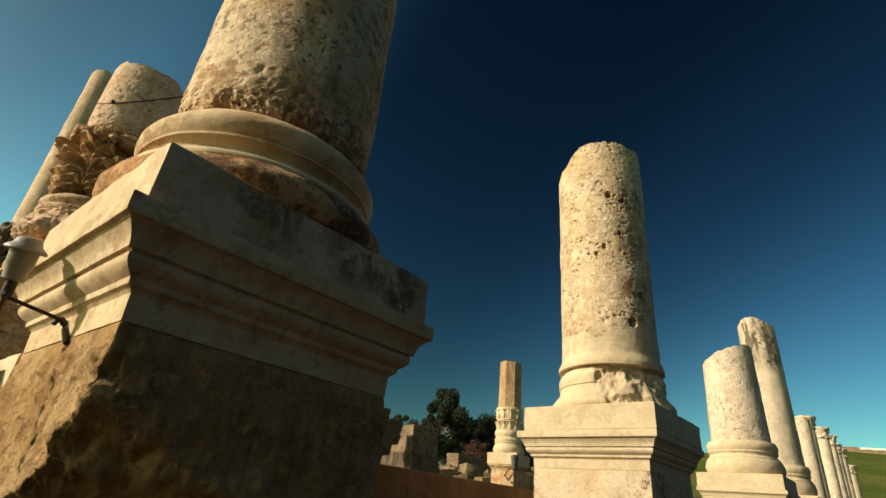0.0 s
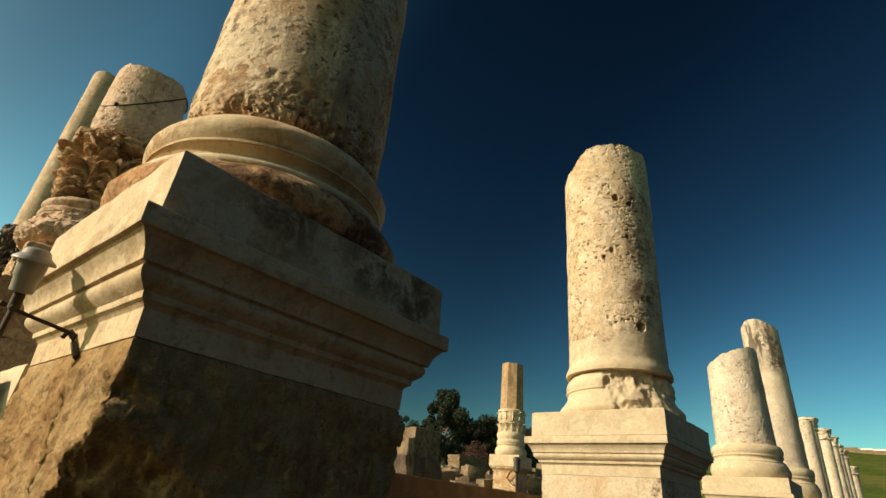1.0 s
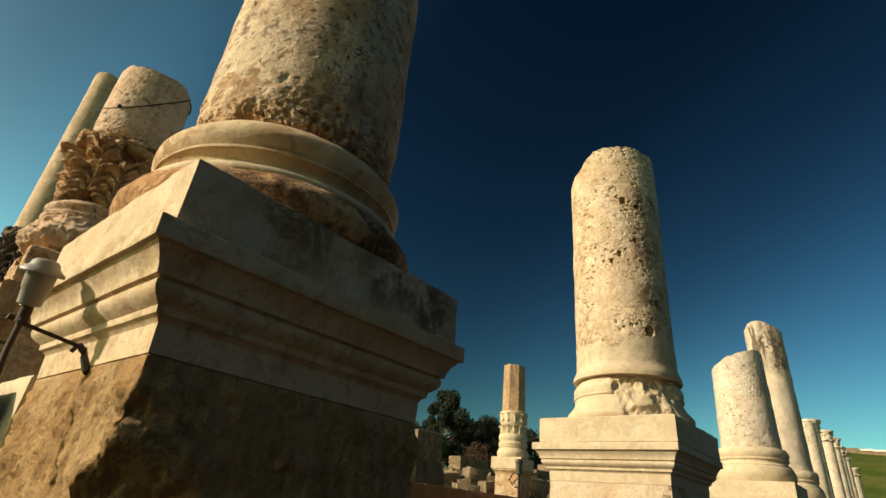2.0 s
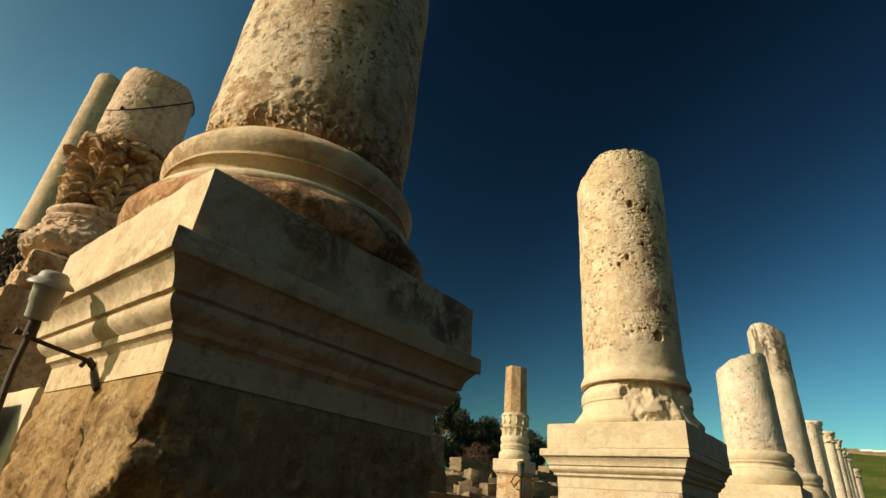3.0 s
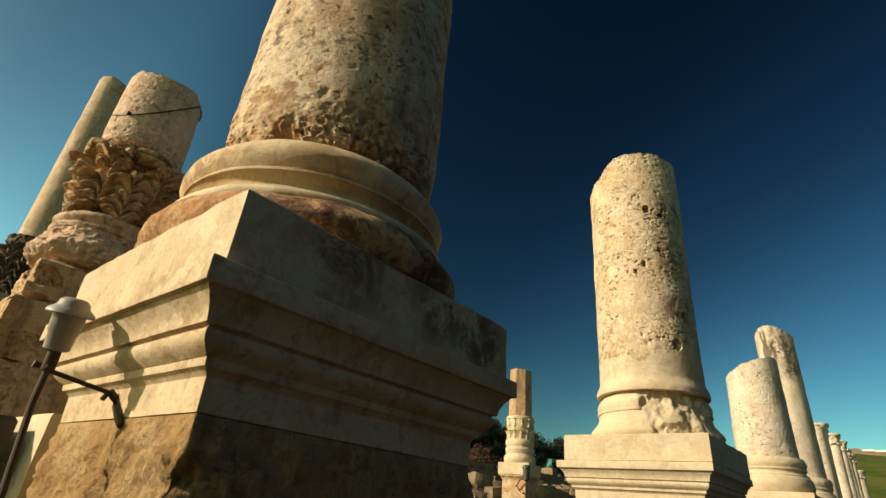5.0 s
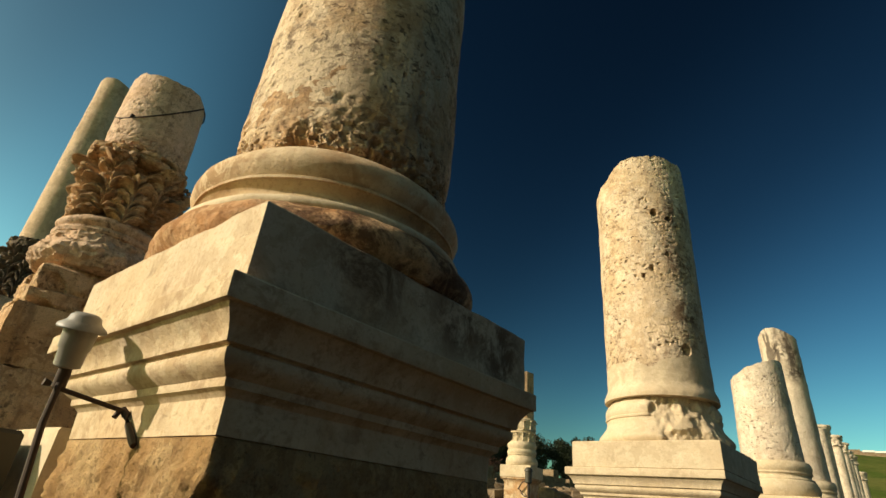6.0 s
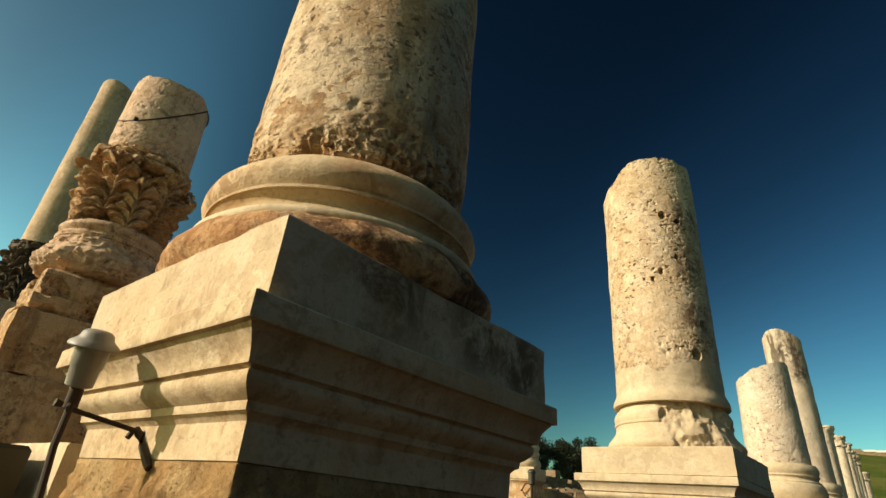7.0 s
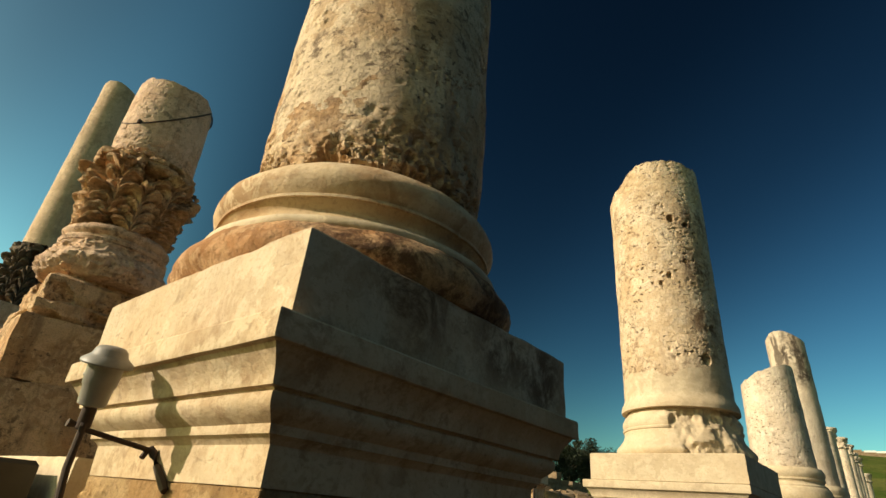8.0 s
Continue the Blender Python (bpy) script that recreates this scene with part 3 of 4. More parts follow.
# low wall behind the colonnade
def low_wall():
    w = thing("low_wall", -2.62, 0.0, 0, "low wall of large tawny limestone blocks", "wall")
    for i, yy in enumerate((1.9, 3.2, 4.5, 5.8, 7.1, 8.4)):
        me = sweep_rect("wall_block", lerp_profile([(-0.006, 0.0), (0, 0.008), (0, 0.757), (-0.008, 0.765)], 0.06), 0.17, 0.6495, M_WALL, 0.06, edge_wear(0.006, 5, i))
        part("wall_block", me, w, "", pose(0, yy, 0))


low_wall()


# ---- ruined stack beside the colonnade ----
def acanthus(h, w, curl, mat, seed=0.0):
    """A carved leaf that grows up and curls outwards (+y), with ribs and lobed edges."""
    verts, R, C = [], 16, 15
    for side in (0, 1):
        for i in range(R + 1):
            t = i / R
            lobes = 1 + 0.16 * math.sin(t * 26 + seed)
            half = w * 0.5 * (0.80 + 0.35 * math.sin(math.pi * min(1, t * 1.1)) - 0.72 * smooth(0.65, 1.0, t)) * lobes
            z = h * (t - 0.28 * smooth(0.75, 1.0, t))
            out = 0.012 + curl * smooth(0.35, 1.0, t) ** 1.6
            for j in range(C):
                u = j / (C - 1) * 2 - 1
                rib = 0.010 * math.cos(u * 19 - 5 * t * abs(u)) * (1 - t * 0.5) + 0.012 * math.exp(-(u * 6) ** 2)
                verts.append((u * half, out - 0.018 * u * u + (rib if side else -0.022), z + 0.10 * h * abs(u) * (0.4 - 0.4 * t)))
    n = (R + 1) * C
    faces = []
    for i in range(R):
        for j in range(C - 1):
            a = i * C + j
            faces.append((a, a + 1, a + C + 1, a + C))
            faces.append((n + a, n + a + C, n + a + C + 1, n + a + 1))
    for i in range(R):
        for a, b in ((i * C, (i + 1) * C), ((i + 1) * C + C - 1, i * C + C - 1)):
            faces.append((a, b, n + b, n + a))
    for j in range(C - 1):
        faces.append((j, n + j, n + j + 1, j + 1))
        k = R * C + j
        faces.append((k, k + 1, n + k + 1, n + k))
    verts = [(x + 0.010 * fbm(x + seed, y, z, 14, 3), y + 0.012 * fbm(x, y + seed, z, 16, 3), z) for x, y, z in verts]
    return mesh("leaf", verts, faces, mat, 50)


def scroll(r, mat, seed=0.0):
    pts, rad = [], []
    for i in range(34):
        t = i / 33
        a = 0.4 + t * 2 * math.pi * 1.45
        q = r * (1 - 0.72 * t)
        pts.append((0.02 * math.sin(seed + i), q * math.cos(a), q * math.sin(a)))
        rad.append(r * 0.30 * (1 - 0.45 * t))
    return tube("volute", pts, rad, mat, 9)


def carved_leaf(u, v, seed):
    """Relief of one acanthus leaf; u across from -1 to 1, v up from 0 to 1. None beside it."""
    if v < 0 or v > 1:
        return None
    w = 0.97 * math.sqrt(1 - v ** 3.2) * (0.86 + 0.14 * math.cos(v * 24 + seed))
    a = abs(u)
    if a > w:
        return None
    # lobes fan up from the stem and droop at their tips, with narrow deep grooves between
    q = 4.6 * v - 2.6 * math.sqrt(a) + 1.5 * a * a + 0.3 * seed
    lobe = abs(math.sin(math.pi * q)) ** 0.9
    finger = abs(math.sin(math.pi * (3.2 * q + 2.0 * a))) ** 0.8
    edge = smooth(0.0, 0.10, a)
    tip = 0.045 * math.exp(-((v - 0.90) / 0.11) ** 2)
    return 0.006 + 0.040 * v * v + tip - 0.040 * (a / max(w, 0.05)) ** 3 + edge * (0.078 * lobe + 0.020 * finger - 0.056) + 0.020 * math.exp(-(u / 0.09) ** 2)


def corinthian(x, y, z, r, h, label, mat, turn=0.0, leaves=6):
    cap = thing("capital", x, y, z, label, "capital", "carved capitals", turn)
    k = r / 0.36

    def relief(px, py, pz):
        a, v = math.atan2(py, px) / (2 * math.pi) * leaves, pz / h
        best = -0.085
        for rise, z0, hh, off in ((0.026, -0.02, 0.62, 0.0), (0.004, 0.16, 0.70, 0.5)):
            c = a + off
            f = carved_leaf((c - math.floor(c)) * 2 - 1, (v - z0) / hh, z0 * 9)
            if f is not None:
                best = max(best, f + rise)
        return 0.95 * k * best + 0.012 * fbm(px, py, pz, 9, 5) - 0.03 * smooth(0.25, 0.5, noise.noise((px * 17, py * 17, pz * 17)))

    bell = [(r * 0.84, 0.0), (r * 0.86, 0.3 * h), (r * 0.90, 0.6 * h), (r * 0.99, 0.84 * h), (r * 0.98, 0.86 * h)]
    part("bell", lathe("bell", lerp_profile(bell, h / 130), 400, mat, relief, None, 2, 60), cap, "bell carved with two rows of acanthus leaves")
    me = scroll(r * 0.19, mat)
    for q in range(4):
        part("volute", me, cap, "", pose(0, 0, 0, 0, 0, 45 + 90 * q) @ pose(0, r * 0.98, 0.78 * h))
    # a crumbled abacus with hollow sides
    prof = [(r * 0.92, 0.80 * h)] + arc(r * 1.00, 0.81 * h, r * 1.05, 0.90 * h, r * 0.05, 6) + [(r * 1.02, 0.905 * h), (r * 1.06, 0.92 * h), (r * 1.06, 0.975 * h), (r * 0.96, 1.0 * h)]

    def crumble(px, py, pz):
        a = math.atan2(py, px)
        return r * (0.10 * abs(math.cos(2 * a)) ** 3 - 0.04) + 0.030 * fbm(px, py, pz, 6, 5) + 0.010 * fbm(px, py, pz, 26, 4) - 0.10 * smooth(0.18, 0.34, noise.noise((px * 12, py * 12, pz * 14)))

    part("abacus", lathe("abacus", lerp_profile(prof, 0.009), 220, mat, crumble, None, 3, 60), cap, "crumbled abacus slab")
    return cap


LX, LY = -4.78, 0.873
pier = thing("ruined_pedestal", LX, LY, 0, "worn stepped stone pedestal under stacked column pieces", "pedestal", "", -3)
worn_box = lambda a, seed: (lambda x, y, z: tuple(a * fbm(x + seed, y, z + k * 3, 6, 5) for k in range(3)))


def crumbled(x, y, z):
    """Broken faces: slow lumps, sharp bites and layered ledges."""
    a = 0.022 * fbm(x, y, z, 5, 5) - 0.05 * smooth(0.12, 0.30, noise.noise((x * 6, y * 6, z * 11))) + 0.012 * abs(fbm(x, y, z * 2.5, 16, 4))
    h = math.hypot(x, y)
    return (a * x / h, a * y / h, 0.012 * fbm(x, y, z, 8, 4))


def eroded_torus(x, y, z):
    return 0.020 * fbm(x, y, z, 7, 5) + 0.016 * fbm(x, y, z * 1.4, 24, 5) - 0.03 * smooth(0.2, 0.36, noise.noise((x * 15, y * 15, z * 20))) * smooth(-0.1, 0.3, noise.noise((x * 3, y * 3, z * 3)))


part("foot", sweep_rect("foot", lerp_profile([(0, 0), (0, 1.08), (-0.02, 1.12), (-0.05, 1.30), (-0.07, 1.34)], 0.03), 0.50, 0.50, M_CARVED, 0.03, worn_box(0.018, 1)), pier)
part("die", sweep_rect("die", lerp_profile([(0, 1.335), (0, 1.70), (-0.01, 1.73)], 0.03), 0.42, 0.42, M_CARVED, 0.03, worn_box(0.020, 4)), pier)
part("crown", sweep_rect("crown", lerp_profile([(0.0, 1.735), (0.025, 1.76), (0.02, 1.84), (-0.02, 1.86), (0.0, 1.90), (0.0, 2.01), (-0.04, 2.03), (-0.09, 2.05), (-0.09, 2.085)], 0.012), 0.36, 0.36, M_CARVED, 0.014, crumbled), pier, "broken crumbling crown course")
base = thing("base_stone", LX, LY, 2.08, "eroded round moulded stone under a carved capital", "stone")
part("torus", lathe("torus", lerp_profile([(0.33, -0.01)] + arc(0.385, 0.005, 0.385, 0.19, 0.052, 9) + [(0.37, 0.21), (0.36, 0.27)], 0.009), 240, M_DRUM, eroded_torus), base)
part("ring", lathe("ring", lerp_profile([(0.335, 0.265), (0.365, 0.275), (0.37, 0.30), (0.345, 0.315), (0.345, 0.325)] + arc(0.34, 0.33, 0.335, 0.415, 0.03, 6) + [(0.31, 0.42)], 0.012), 120, M_DRUM, eaten(0.010, 7, 3)), base, "double moulded ring")
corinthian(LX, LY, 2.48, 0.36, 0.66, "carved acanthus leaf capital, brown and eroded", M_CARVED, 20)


def top_left(x, y):
    u, f = 0.23 * x + 0.97 * y, 0.97 * x - 0.23 * y
    return 0.79 + 0.35 * u * u - 0.10 * f - 0.75 * max(0, u - 0.205) - 0.7 * max(0, -u - 0.24) + 0.02 * fbm(x, y, 1, 8, 4)


drum = thing("column_drum", LX, LY, 3.14, "broken column drum tied with a dark wire", "column drum")
part("shaft", lathe("shaft", shaft_profile(0.322, 0.31, 0, 0.80, 0.009), 220, M_DRUM, pitted(0.007, 0.007, 6.1, 0.025, 0.0, 0.0, (), 1.2, 1.0, 0.05), top_left), drum)
wire_pts = []
for i in range(49):
    a = 2 * math.pi * i / 48
    wx, wy = 0.317 * math.cos(a), 0.317 * math.sin(a)
    wire_pts.append((wx, wy, min(0.63 + 0.88 * wy - 0.42 * wx - 0.05 * max(0.0, math.cos(a + 0.5)), top_left(wx, wy) - 0.03)))
part("knot", lump("knot", 0.03, 0.03, 0.03, M_IRON, 5), drum, "twisted wire knot", pose(*wire_pts[41]))
part("wire", tube("wire", wire_pts, 0.0065, M_IRON, 6), drum, "dark sagging wire tie")

# the taller stack behind
bx, by = -8.9, 1.13
back = thing("tall_column", bx, by, 3.58, "tall smooth grey limestone shaft against the sky", "column")
part("shaft", lathe("shaft", shaft_profile(0.275, 0.245, 0, 3.0, 0.04), 90, M_BACK, pitted(0.004, 0.004, 1.4), lambda x, y: 2.92 - 0.25 * max(0, abs(x + y) - 0.12)), back)
corinthian(bx, by, 2.72, 0.32, 0.86, "dark carved capital", M_DARK, 10)
rest = thing("ruined_pedestal", bx, by, 0, "dark weathered stone pedestal under a carved capital", "pedestal")
part("foot", sweep_rect("foot", lerp_profile([(0, 0), (0, 1.7), (-0.06, 1.75), (-0.10, 1.95)], 0.08), 0.50, 0.50, M_DARK, 0.06, worn_box(0.015, 2)), rest)
part("die", sweep_rect("die", lerp_profile([(0, 1.945), (0, 2.45), (0.03, 2.5), (-0.03, 2.73)], 0.05), 0.33, 0.33, M_DRUM, 0.05, worn_box(0.02, 6)), rest)

# pale block and floodlight
block = thing("stone_block", -2.70, 0.70, 0, "squared pale limestone block with a sunlit face", "stone block")
part("block", sweep_rect("block", lerp_profile([(0, 0), (0, 0.89), (-0.006, 0.90)], 0.05), 0.46, 0.38, M_NEW, 0.05, edge_wear(0.004, 6, 2)), block)


def floodlight():
    f = thing("floodlight", -2.55, 0.19, 0, "dark boxy floodlight on a low post", "floodlight")
    part("housing", sweep_rect("housing", lerp_profile([(-0.03, 0.70), (0, 0.72), (0, 0.87), (-0.01, 0.882)], 0.03), 0.19, 0.085, M_BOX, 0.05), f, "dark bronze painted box")
    part("post", tube("post", [(0, 0, 0), (0, 0, 0.705)], 0.022, M_IRON), f)
    part("knob", tube("knob", [(0.13, -0.03, 0.87), (0.155, -0.03, 0.89)], 0.012, M_IRON), f)


floodlight()


# ---- spotlight fixed to the near pedestal ----
def spotlight():
    s = thing("spotlight", -1.664, 0.129, 0, "weathered grey spotlight on a thin iron pole and arm", "spotlight")
    tilt = pose(0, 0, 0.972, 4, 15, 0)
    head = part("head", lathe("head", [(0.019, 0), (0.025, 0.003), (0.027, 0.036), (0.030, 0.040), (0.032, 0.078), (0.033, 0.084)], 40, M_LAMP), s, "", tilt)
    part("brim", lathe("brim", [(0.034, 0.080), (0.046, 0.078), (0.0475, 0.081), (0.046, 0.086), (0.036, 0.094), (0.032, 0.098), (0.029, 0.108), (0.022, 0.114), (0.012, 0.116)], 40, M_LAMP), head, "flat overhanging rim and cap")
    part("lug", tube("lug", [(-0.028, -0.010, 0.055), (-0.046, -0.012, 0.05)], 0.010, M_LAMP, 8), head)
    part("clamp", lathe("clamp", [(0.009, -0.045), (0.013, -0.04), (0.013, -0.012), (0.012, 0.0)], 16, M_IRON), s, "", tilt)
    part("wing_nut", tube("wing_nut", [(0.0, -0.014, 0.935), (0.0, -0.028, 0.937)], [0.005, 0.008], M_IRON, 8), s)
    part("pole", tube("pole", [(0, 0, 0.94), (0.002, -0.002, 0.86), (0.058, -0.002, 0.7), (0.10, 0.0, 0.4), (0.11, 0.0, 0.0)], 0.0068, M_IRON, 10), s)
    part("arm", tube("arm", [(0.0, 0.0, 0.930), (0.008, 0.135, 0.908)], 0.005, M_IRON, 8), s)
    part("bracket", tube("bracket", [(0.002, 0.132, 0.914), (0.010, 0.140, 0.902), (0.034, 0.142, 0.880), (0.082, 0.143, 0.848), (0.096, 0.143, 0.838)], [0.007, 0.009, 0.007, 0.009, 0.007], M_IRON, 8), s)
    part("bolt", tube("bolt", [(0.004, 0.126, 0.905), (0.006, 0.120, 0.893)], 0.006, M_IRON, 8), s)


spotlight()

# ---- distance: far column, ruins, trees, hilltop ----
FX, FY = -8.2, 12.75


def far_column():
    g = ground_height(FX, FY)
    p = thing("pedestal", FX, FY, g - 0.02, "pale limestone pedestal among the ruins", "pedestal", "", 8)
    zt = 2.055 - g + 0.02
    part("die", sweep_rect("die", lerp_profile([(0.03, 0), (0, 0.08), (0, zt - 0.42), (0.03, zt - 0.36), (0.07, zt - 0.33), (0.07, zt - 0.29)], 0.05), 0.34, 0.34, M_BASE, 0.06, worn_box(0.01, 2)), p)
    part("cornice", sweep_rect("cornice", [(0.02, zt - 0.288), (0.02, zt - 0.01), (0.01, zt)], 0.41, 0.41, M_NEW, 0.06, worn_box(0.005, 3)), p)
    c = thing("column", FX, FY, 2.058, "octagonal brown limestone column over a carved double capital", "column", "", 8)
    c.scale = (1.25, 1.25, 1.13)
    prof = attic_base(0.34, 0.0, 0.36, 0.28) + [(0.285, 0.365)] + arc(0.285, 0.37, 0.30, 0.52, 0.02, 5) + [(0.28, 0.53)]
    part("base", lathe("base", prof, 60, M_NEW, eaten(0.006)), c, "carved pale base")
    part("bell", lathe("bell", [(0.275, 0.53), (0.27, 0.75), (0.29, 0.78), (0.27, 0.80), (0.30, 1.04), (0.29, 1.06)], 60, M_NEW, eaten(0.006)), c)
    for z0, k, hh in ((0.54, 14, 0.24), (0.80, 12, 0.26)):
        me = acanthus(hh, 0.15, 0.055, M_NEW, z0)
        for j in range(k):
            part("leaf", me, c, "", pose(0, 0, 0, 0, 0, 360 * j / k) @ pose(0, 0.265, z0))
    shaft = lathe("shaft", shaft_profile(0.275, 0.26, 1.06, 2.22, 0.1), 8, M_BROWN, None, lambda x, y: 2.22 - 0.12 * max(0, x), 2, 20)
    part("shaft", shaft, c, "brown eight sided shaft")


far_column()
lamp = thing("spotlight", FX + 0.46, FY - 0.42, ground_height(FX, FY), "dark spotlight with a looped cable before a pedestal", "spotlight")
lz = 1.62 - ground_height(FX, FY)
part("head", lathe("head", [(0.05, lz), (0.085, lz + 0.02), (0.09, lz + 0.28), (0.11, lz + 0.29), (0.10, lz + 0.33), (0.05, lz + 0.38)], 20, M_BOX), lamp)
part("post", tube("post", [(0, 0, 0), (0, 0, lz + 0.01)], 0.03, M_IRON), lamp)
part("cable", tube("cable", [(-0.05 - 0.26 * math.sin(k * math.pi / 12) ** 1, 0.0, lz + 0.03 - 0.30 * k / 12 + 0.05 * math.sin(k)) for k in range(13)], 0.016, M_IRON, 8), lamp)


def ruin_wall(x, y, length, height, thick, turn, label, mat, seed, course=0.32):
    """A ragged wall of rough squared stones, each a part."""
    z0 = min(ground_height(x, y), ground_height(x + length * 0.4, y)) - 0.1
    w = thing("ruined_wall", x, y, z0, label, "ruined wall", "", turn)
    rng = random.Random(seed)
    shapes = [lump("stone", 1, 1, 1, mat, seed + i, 0.10, 3) for i in range(5)]
    z = 0.0
    while z < height:
        u = -length / 2 + rng.uniform(-0.1, 0.1)
        ch = course * rng.uniform(0.8, 1.2)
        while u < length / 2:
            sw = course * rng.uniform(0.9, 2.3)
            if z < height * (0.62 + 0.45 * noise.noise((u * 0.8 + seed, seed, 0.3))):
                part("stone", shapes[rng.randrange(5)], w, "", pose(u + sw / 2, rng.uniform(-0.03, 0.03), z, 0, 0, rng.uniform(-3, 3)) @ Matrix.Diagonal((sw * 0.98, thick, ch, 1)))
            u += sw
        z += ch * 0.97


# this wall's deep shade is partly in its dark stone colour
ruin_wall(-8.50, 7.13, 1.5, 3.25, 0.6, 75, "rough stone wall, shade put into its dark colour", M_DARK, 3, 0.22)
RX, RY = -8.39, 9.08
rg = ground_height(RX, RY)
pier2 = thing("ruined_pier", RX, RY, rg - 0.02, "squat masonry pier with a smooth top block", "pier", "", -10)
# core coloured dark in place of deeper shade
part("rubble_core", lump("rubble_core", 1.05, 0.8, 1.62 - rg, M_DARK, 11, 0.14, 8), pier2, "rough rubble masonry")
part("block", sweep_rect("block", lerp_profile([(0, 1.58 - rg), (0, 2.18 - rg), (-0.01, 2.19 - rg)], 0.06), 0.42, 0.36, M_RUBBLE, 0.06, worn_box(0.01, 5)), pier2, "smooth squared top block")
# unseen taller wall, added to throw shade towards the pier
ruin_wall(-9.0, 5.5, 1.7, 4.0, 0.6, 75, "rough stone wall, shade put into its dark colour", M_DARK, 23)
ruin_wall(-15.5, 25.0, 9.0, 1.5, 0.8, 80, "tumbled courses of brown ruin stones", M_RUBBLE, 17, 0.30)


def rubble():
    """Loose tumbled stones over the bank behind the colonnade."""
    rng = random.Random(5)
    shapes = [lump("rubble_stone", 1, 1, 1, M_RUBBLE, 30 + i, 0.22, 2) for i in range(8)]
    for i in range(300):
        near = i < 190
        a = radians(rng.uniform(123, 131) if near else rng.uniform(114, 137))
        d = rng.uniform(11.0, 15.5) if near else 13.5 + 13 * rng.random() ** 1.2
        x, y = d * math.cos(a), d * math.sin(a)
        if math.hypot(x - FX, y - FY) < 0.9 or math.hypot(x - RX, y - RY) < 1.2 or math.hypot(x + 8.36, y - 7.32) < 1.5:
            continue
        s = rng.uniform(0.10, 0.30) if near else rng.uniform(0.25, 0.66)
        ob = new("rubble_stone", shapes[rng.randrange(8)])
        ob.matrix_basis = pose(x, y, ground_height(x, y) - 0.15 * s, rng.uniform(-14, 14), rng.uniform(-14, 14), rng.uniform(0, 360)) @ Matrix.Diagonal((s * rng.uniform(0.8, 1.5), s, s * rng.uniform(0.5, 0.9), 1))
        tagged(ob, "loose tumbled brown ruin stone on the bank", "stone", "rubble on the bank")


rubble()


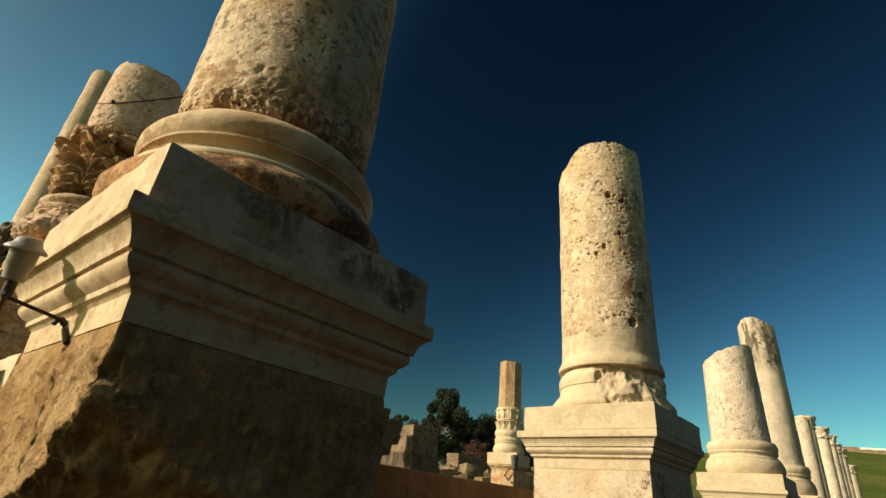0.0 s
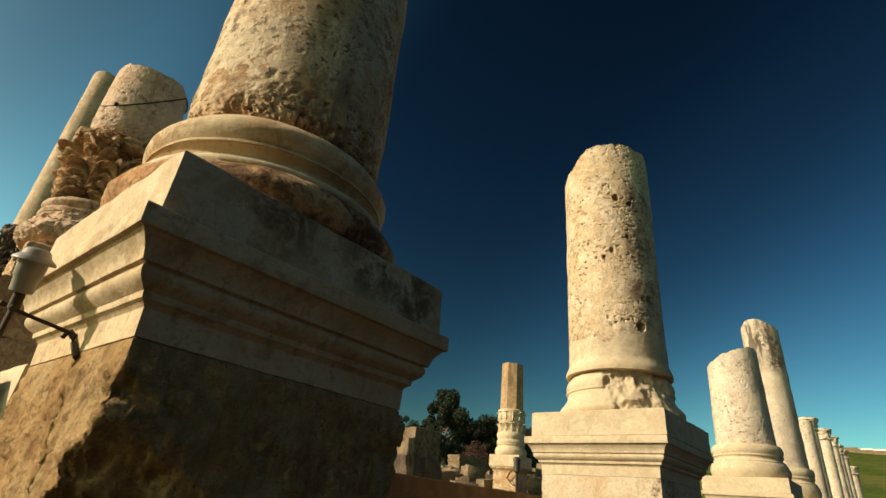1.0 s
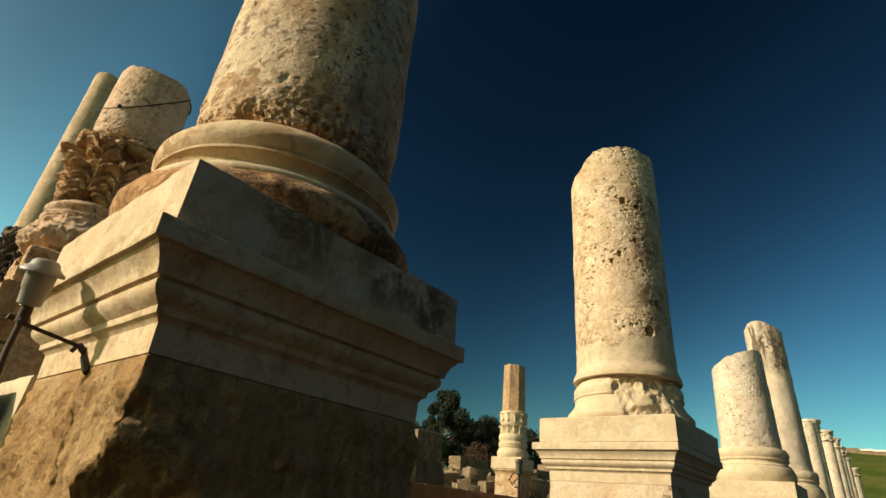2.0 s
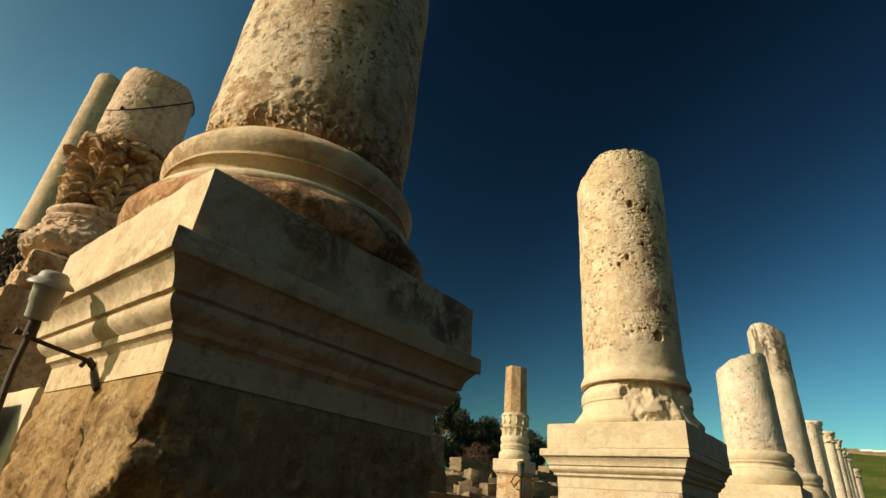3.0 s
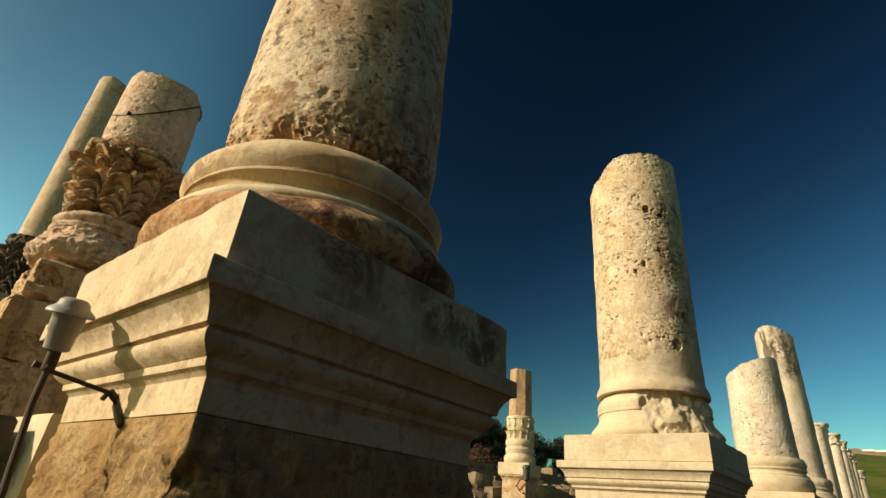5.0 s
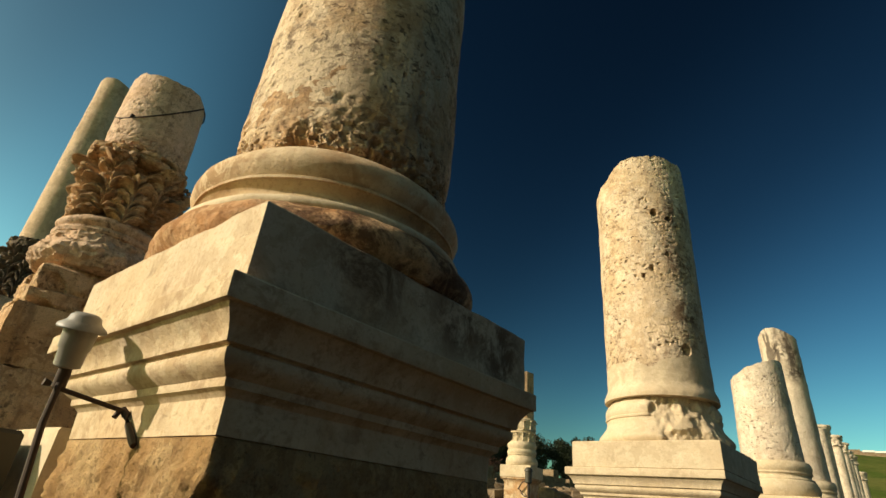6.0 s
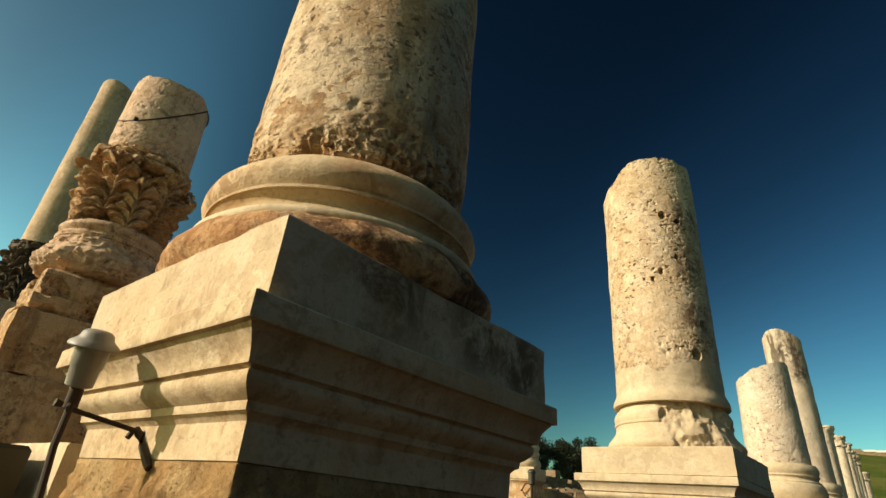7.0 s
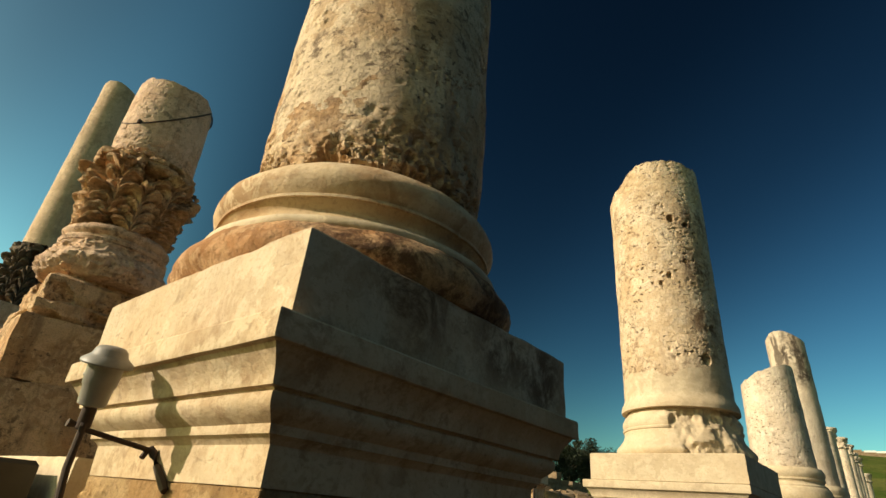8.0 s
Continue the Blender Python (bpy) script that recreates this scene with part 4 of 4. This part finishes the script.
def tree(x, y, height, spread, label, seed, leaves=5200, mat=None, lean=0.0, trunk=True, low=0.25):
    rng = random.Random(seed)
    g = ground_height(x, y)
    t = thing("tree", x, y, g - 0.1, label, "tree", "trees behind the ruins")
    limbs = []
    verts, faces = [], []

    def bar(p0, p1, r0, r1):
        d = (p1 - p0).normalized()
        a = d.orthogonal().normalized()
        b = d.cross(a)
        k = len(verts)
        for p, r in ((p0, r0), (p0.lerp(p1, 0.5) + a * r0 * 0.4, (r0 + r1) / 2), (p1, r1)):
            for j in range(8):
                q = math.pi * j / 4
                verts.append(p + (a * math.cos(q) + b * math.sin(q)) * r)
        for i in range(2):
            for j in range(8):
                faces.append((k + i * 8 + j, k + i * 8 + (j + 1) % 8, k + i * 8 + 8 + (j + 1) % 8, k + i * 8 + 8 + j))

    top = Vector((lean, 0, height * 0.72))
    bar(Vector((0, 0, 0)), top * 0.55, height * 0.030, height * 0.020)
    bar(top * 0.55, top, height * 0.020, height * 0.007)
    for i in range(13):
        p0 = top * rng.uniform(0.3, 0.95)
        a = rng.uniform(0, 6.283)
        p1 = p0 + Vector((math.cos(a) * spread * rng.uniform(0.35, 0.9), math.sin(a) * spread * rng.uniform(0.35, 0.9), height * rng.uniform(0.05, 0.26)))
        bar(p0, p1, height * 0.011, height * 0.003)
        limbs.append(p1)
    part("trunk", mesh("trunk", verts, faces, M_TRUNK), t)
    centres = []
    for p in limbs + [top, top + Vector((0, 0, height * 0.18))]:
        for _ in range(5):
            centres.append((p + Vector((rng.gauss(0, spread * 0.22), rng.gauss(0, spread * 0.22), rng.gauss(0, height * 0.07))), spread * rng.uniform(0.12, 0.30)))
    lv, lf = [], []
    for _ in range(leaves):
        c, r = centres[rng.randrange(len(centres))]
        d = Vector((rng.gauss(0, 1), rng.gauss(0, 1), rng.gauss(0, 0.8)))
        p = c + d.normalized() * r * rng.random() ** 0.45
        if p.z < height * low:
            p.z = height * low + rng.random() * height * 0.2
        u = Vector((rng.gauss(0, 1), rng.gauss(0, 1), rng.gauss(-0.8, 1))).normalized()
        w = u.orthogonal().normalized()
        s = rng.uniform(0.12, 0.28) * (height / 12) ** 0.5
        k = len(lv)
        lv += [p - u * s, p + w * s * 0.32, p + u * s, p - w * s * 0.32]
        lf.append((k, k + 1, k + 2, k + 3))
    me = bpy.data.meshes.new("crown")
    me.from_pydata(lv, [], lf)
    me.materials.append(mat or M_LEAF)
    part("crown", me, t)


def at_bearing(a, d):
    return d * math.cos(radians(a)), d * math.sin(radians(a))


GREEN = "dark green eucalyptus tree with a loose crown"
for a, d, h, s, seed, k in ((129.3, 60, 8.0, 3.3, 1, 24000), (124.8, 66, 7.2, 3.0, 2, 12000), (121.4, 70, 7.4, 3.4, 3, 12000), (134.4, 70, 7.4, 2.4, 4, 9000),
                            (117.0, 74, 6.6, 4.0, 5, 11000), (113.5, 76, 6.0, 4.0, 6, 9000), (138.5, 75, 8.0, 4.0, 7, 8000), (127.2, 75, 6.4, 4.0, 8, 11000), (131.8, 78, 6.2, 4.0, 12, 9000)):
    tx, ty = at_bearing(a, d)
    tree(tx, ty, h, s, GREEN, seed, int(k * 1.8))
tx, ty = at_bearing(125.9, 50)
tree(tx, ty, 3.2, 1.8, "low shrub with rusty dry leaves", 9, 2600, M_LEAF_RED, 0, True, 0.1)


def hilltop():
    w = thing("hilltop_wall", -8.0, 214.0, ground_height(-8, 214) - 0.5, "long low stone wall along the hilltop", "wall")
    for i in range(16):
        x = -26 + i * 3.0
        z = ground_height(-8 + x, 214) - ground_height(-8, 214)
        part("wall_section", lump("wall_section", 3.02, 1.2, 2.0 + 0.5 * noise.noise((i * 0.7, 0, 0)), M_RUBBLE, i, 0.08, 3), w, "", pose(x, 0, z))
    f = thing("white_fence", 1.0, 213.2, ground_height(1, 214) + 1.1, "long low white boarding on the hilltop wall", "fence")
    for i in range(6):
        part("panel", sweep_rect("panel", [(0, 0), (0, 0.52), (-0.02, 0.55)], 1.48, 0.06, M_WHITE, 0.5), f, "", pose(i * 3.0 - 7.5, 0, ground_height(i * 3.0 - 6.5, 214) - ground_height(1, 214)))


hilltop()
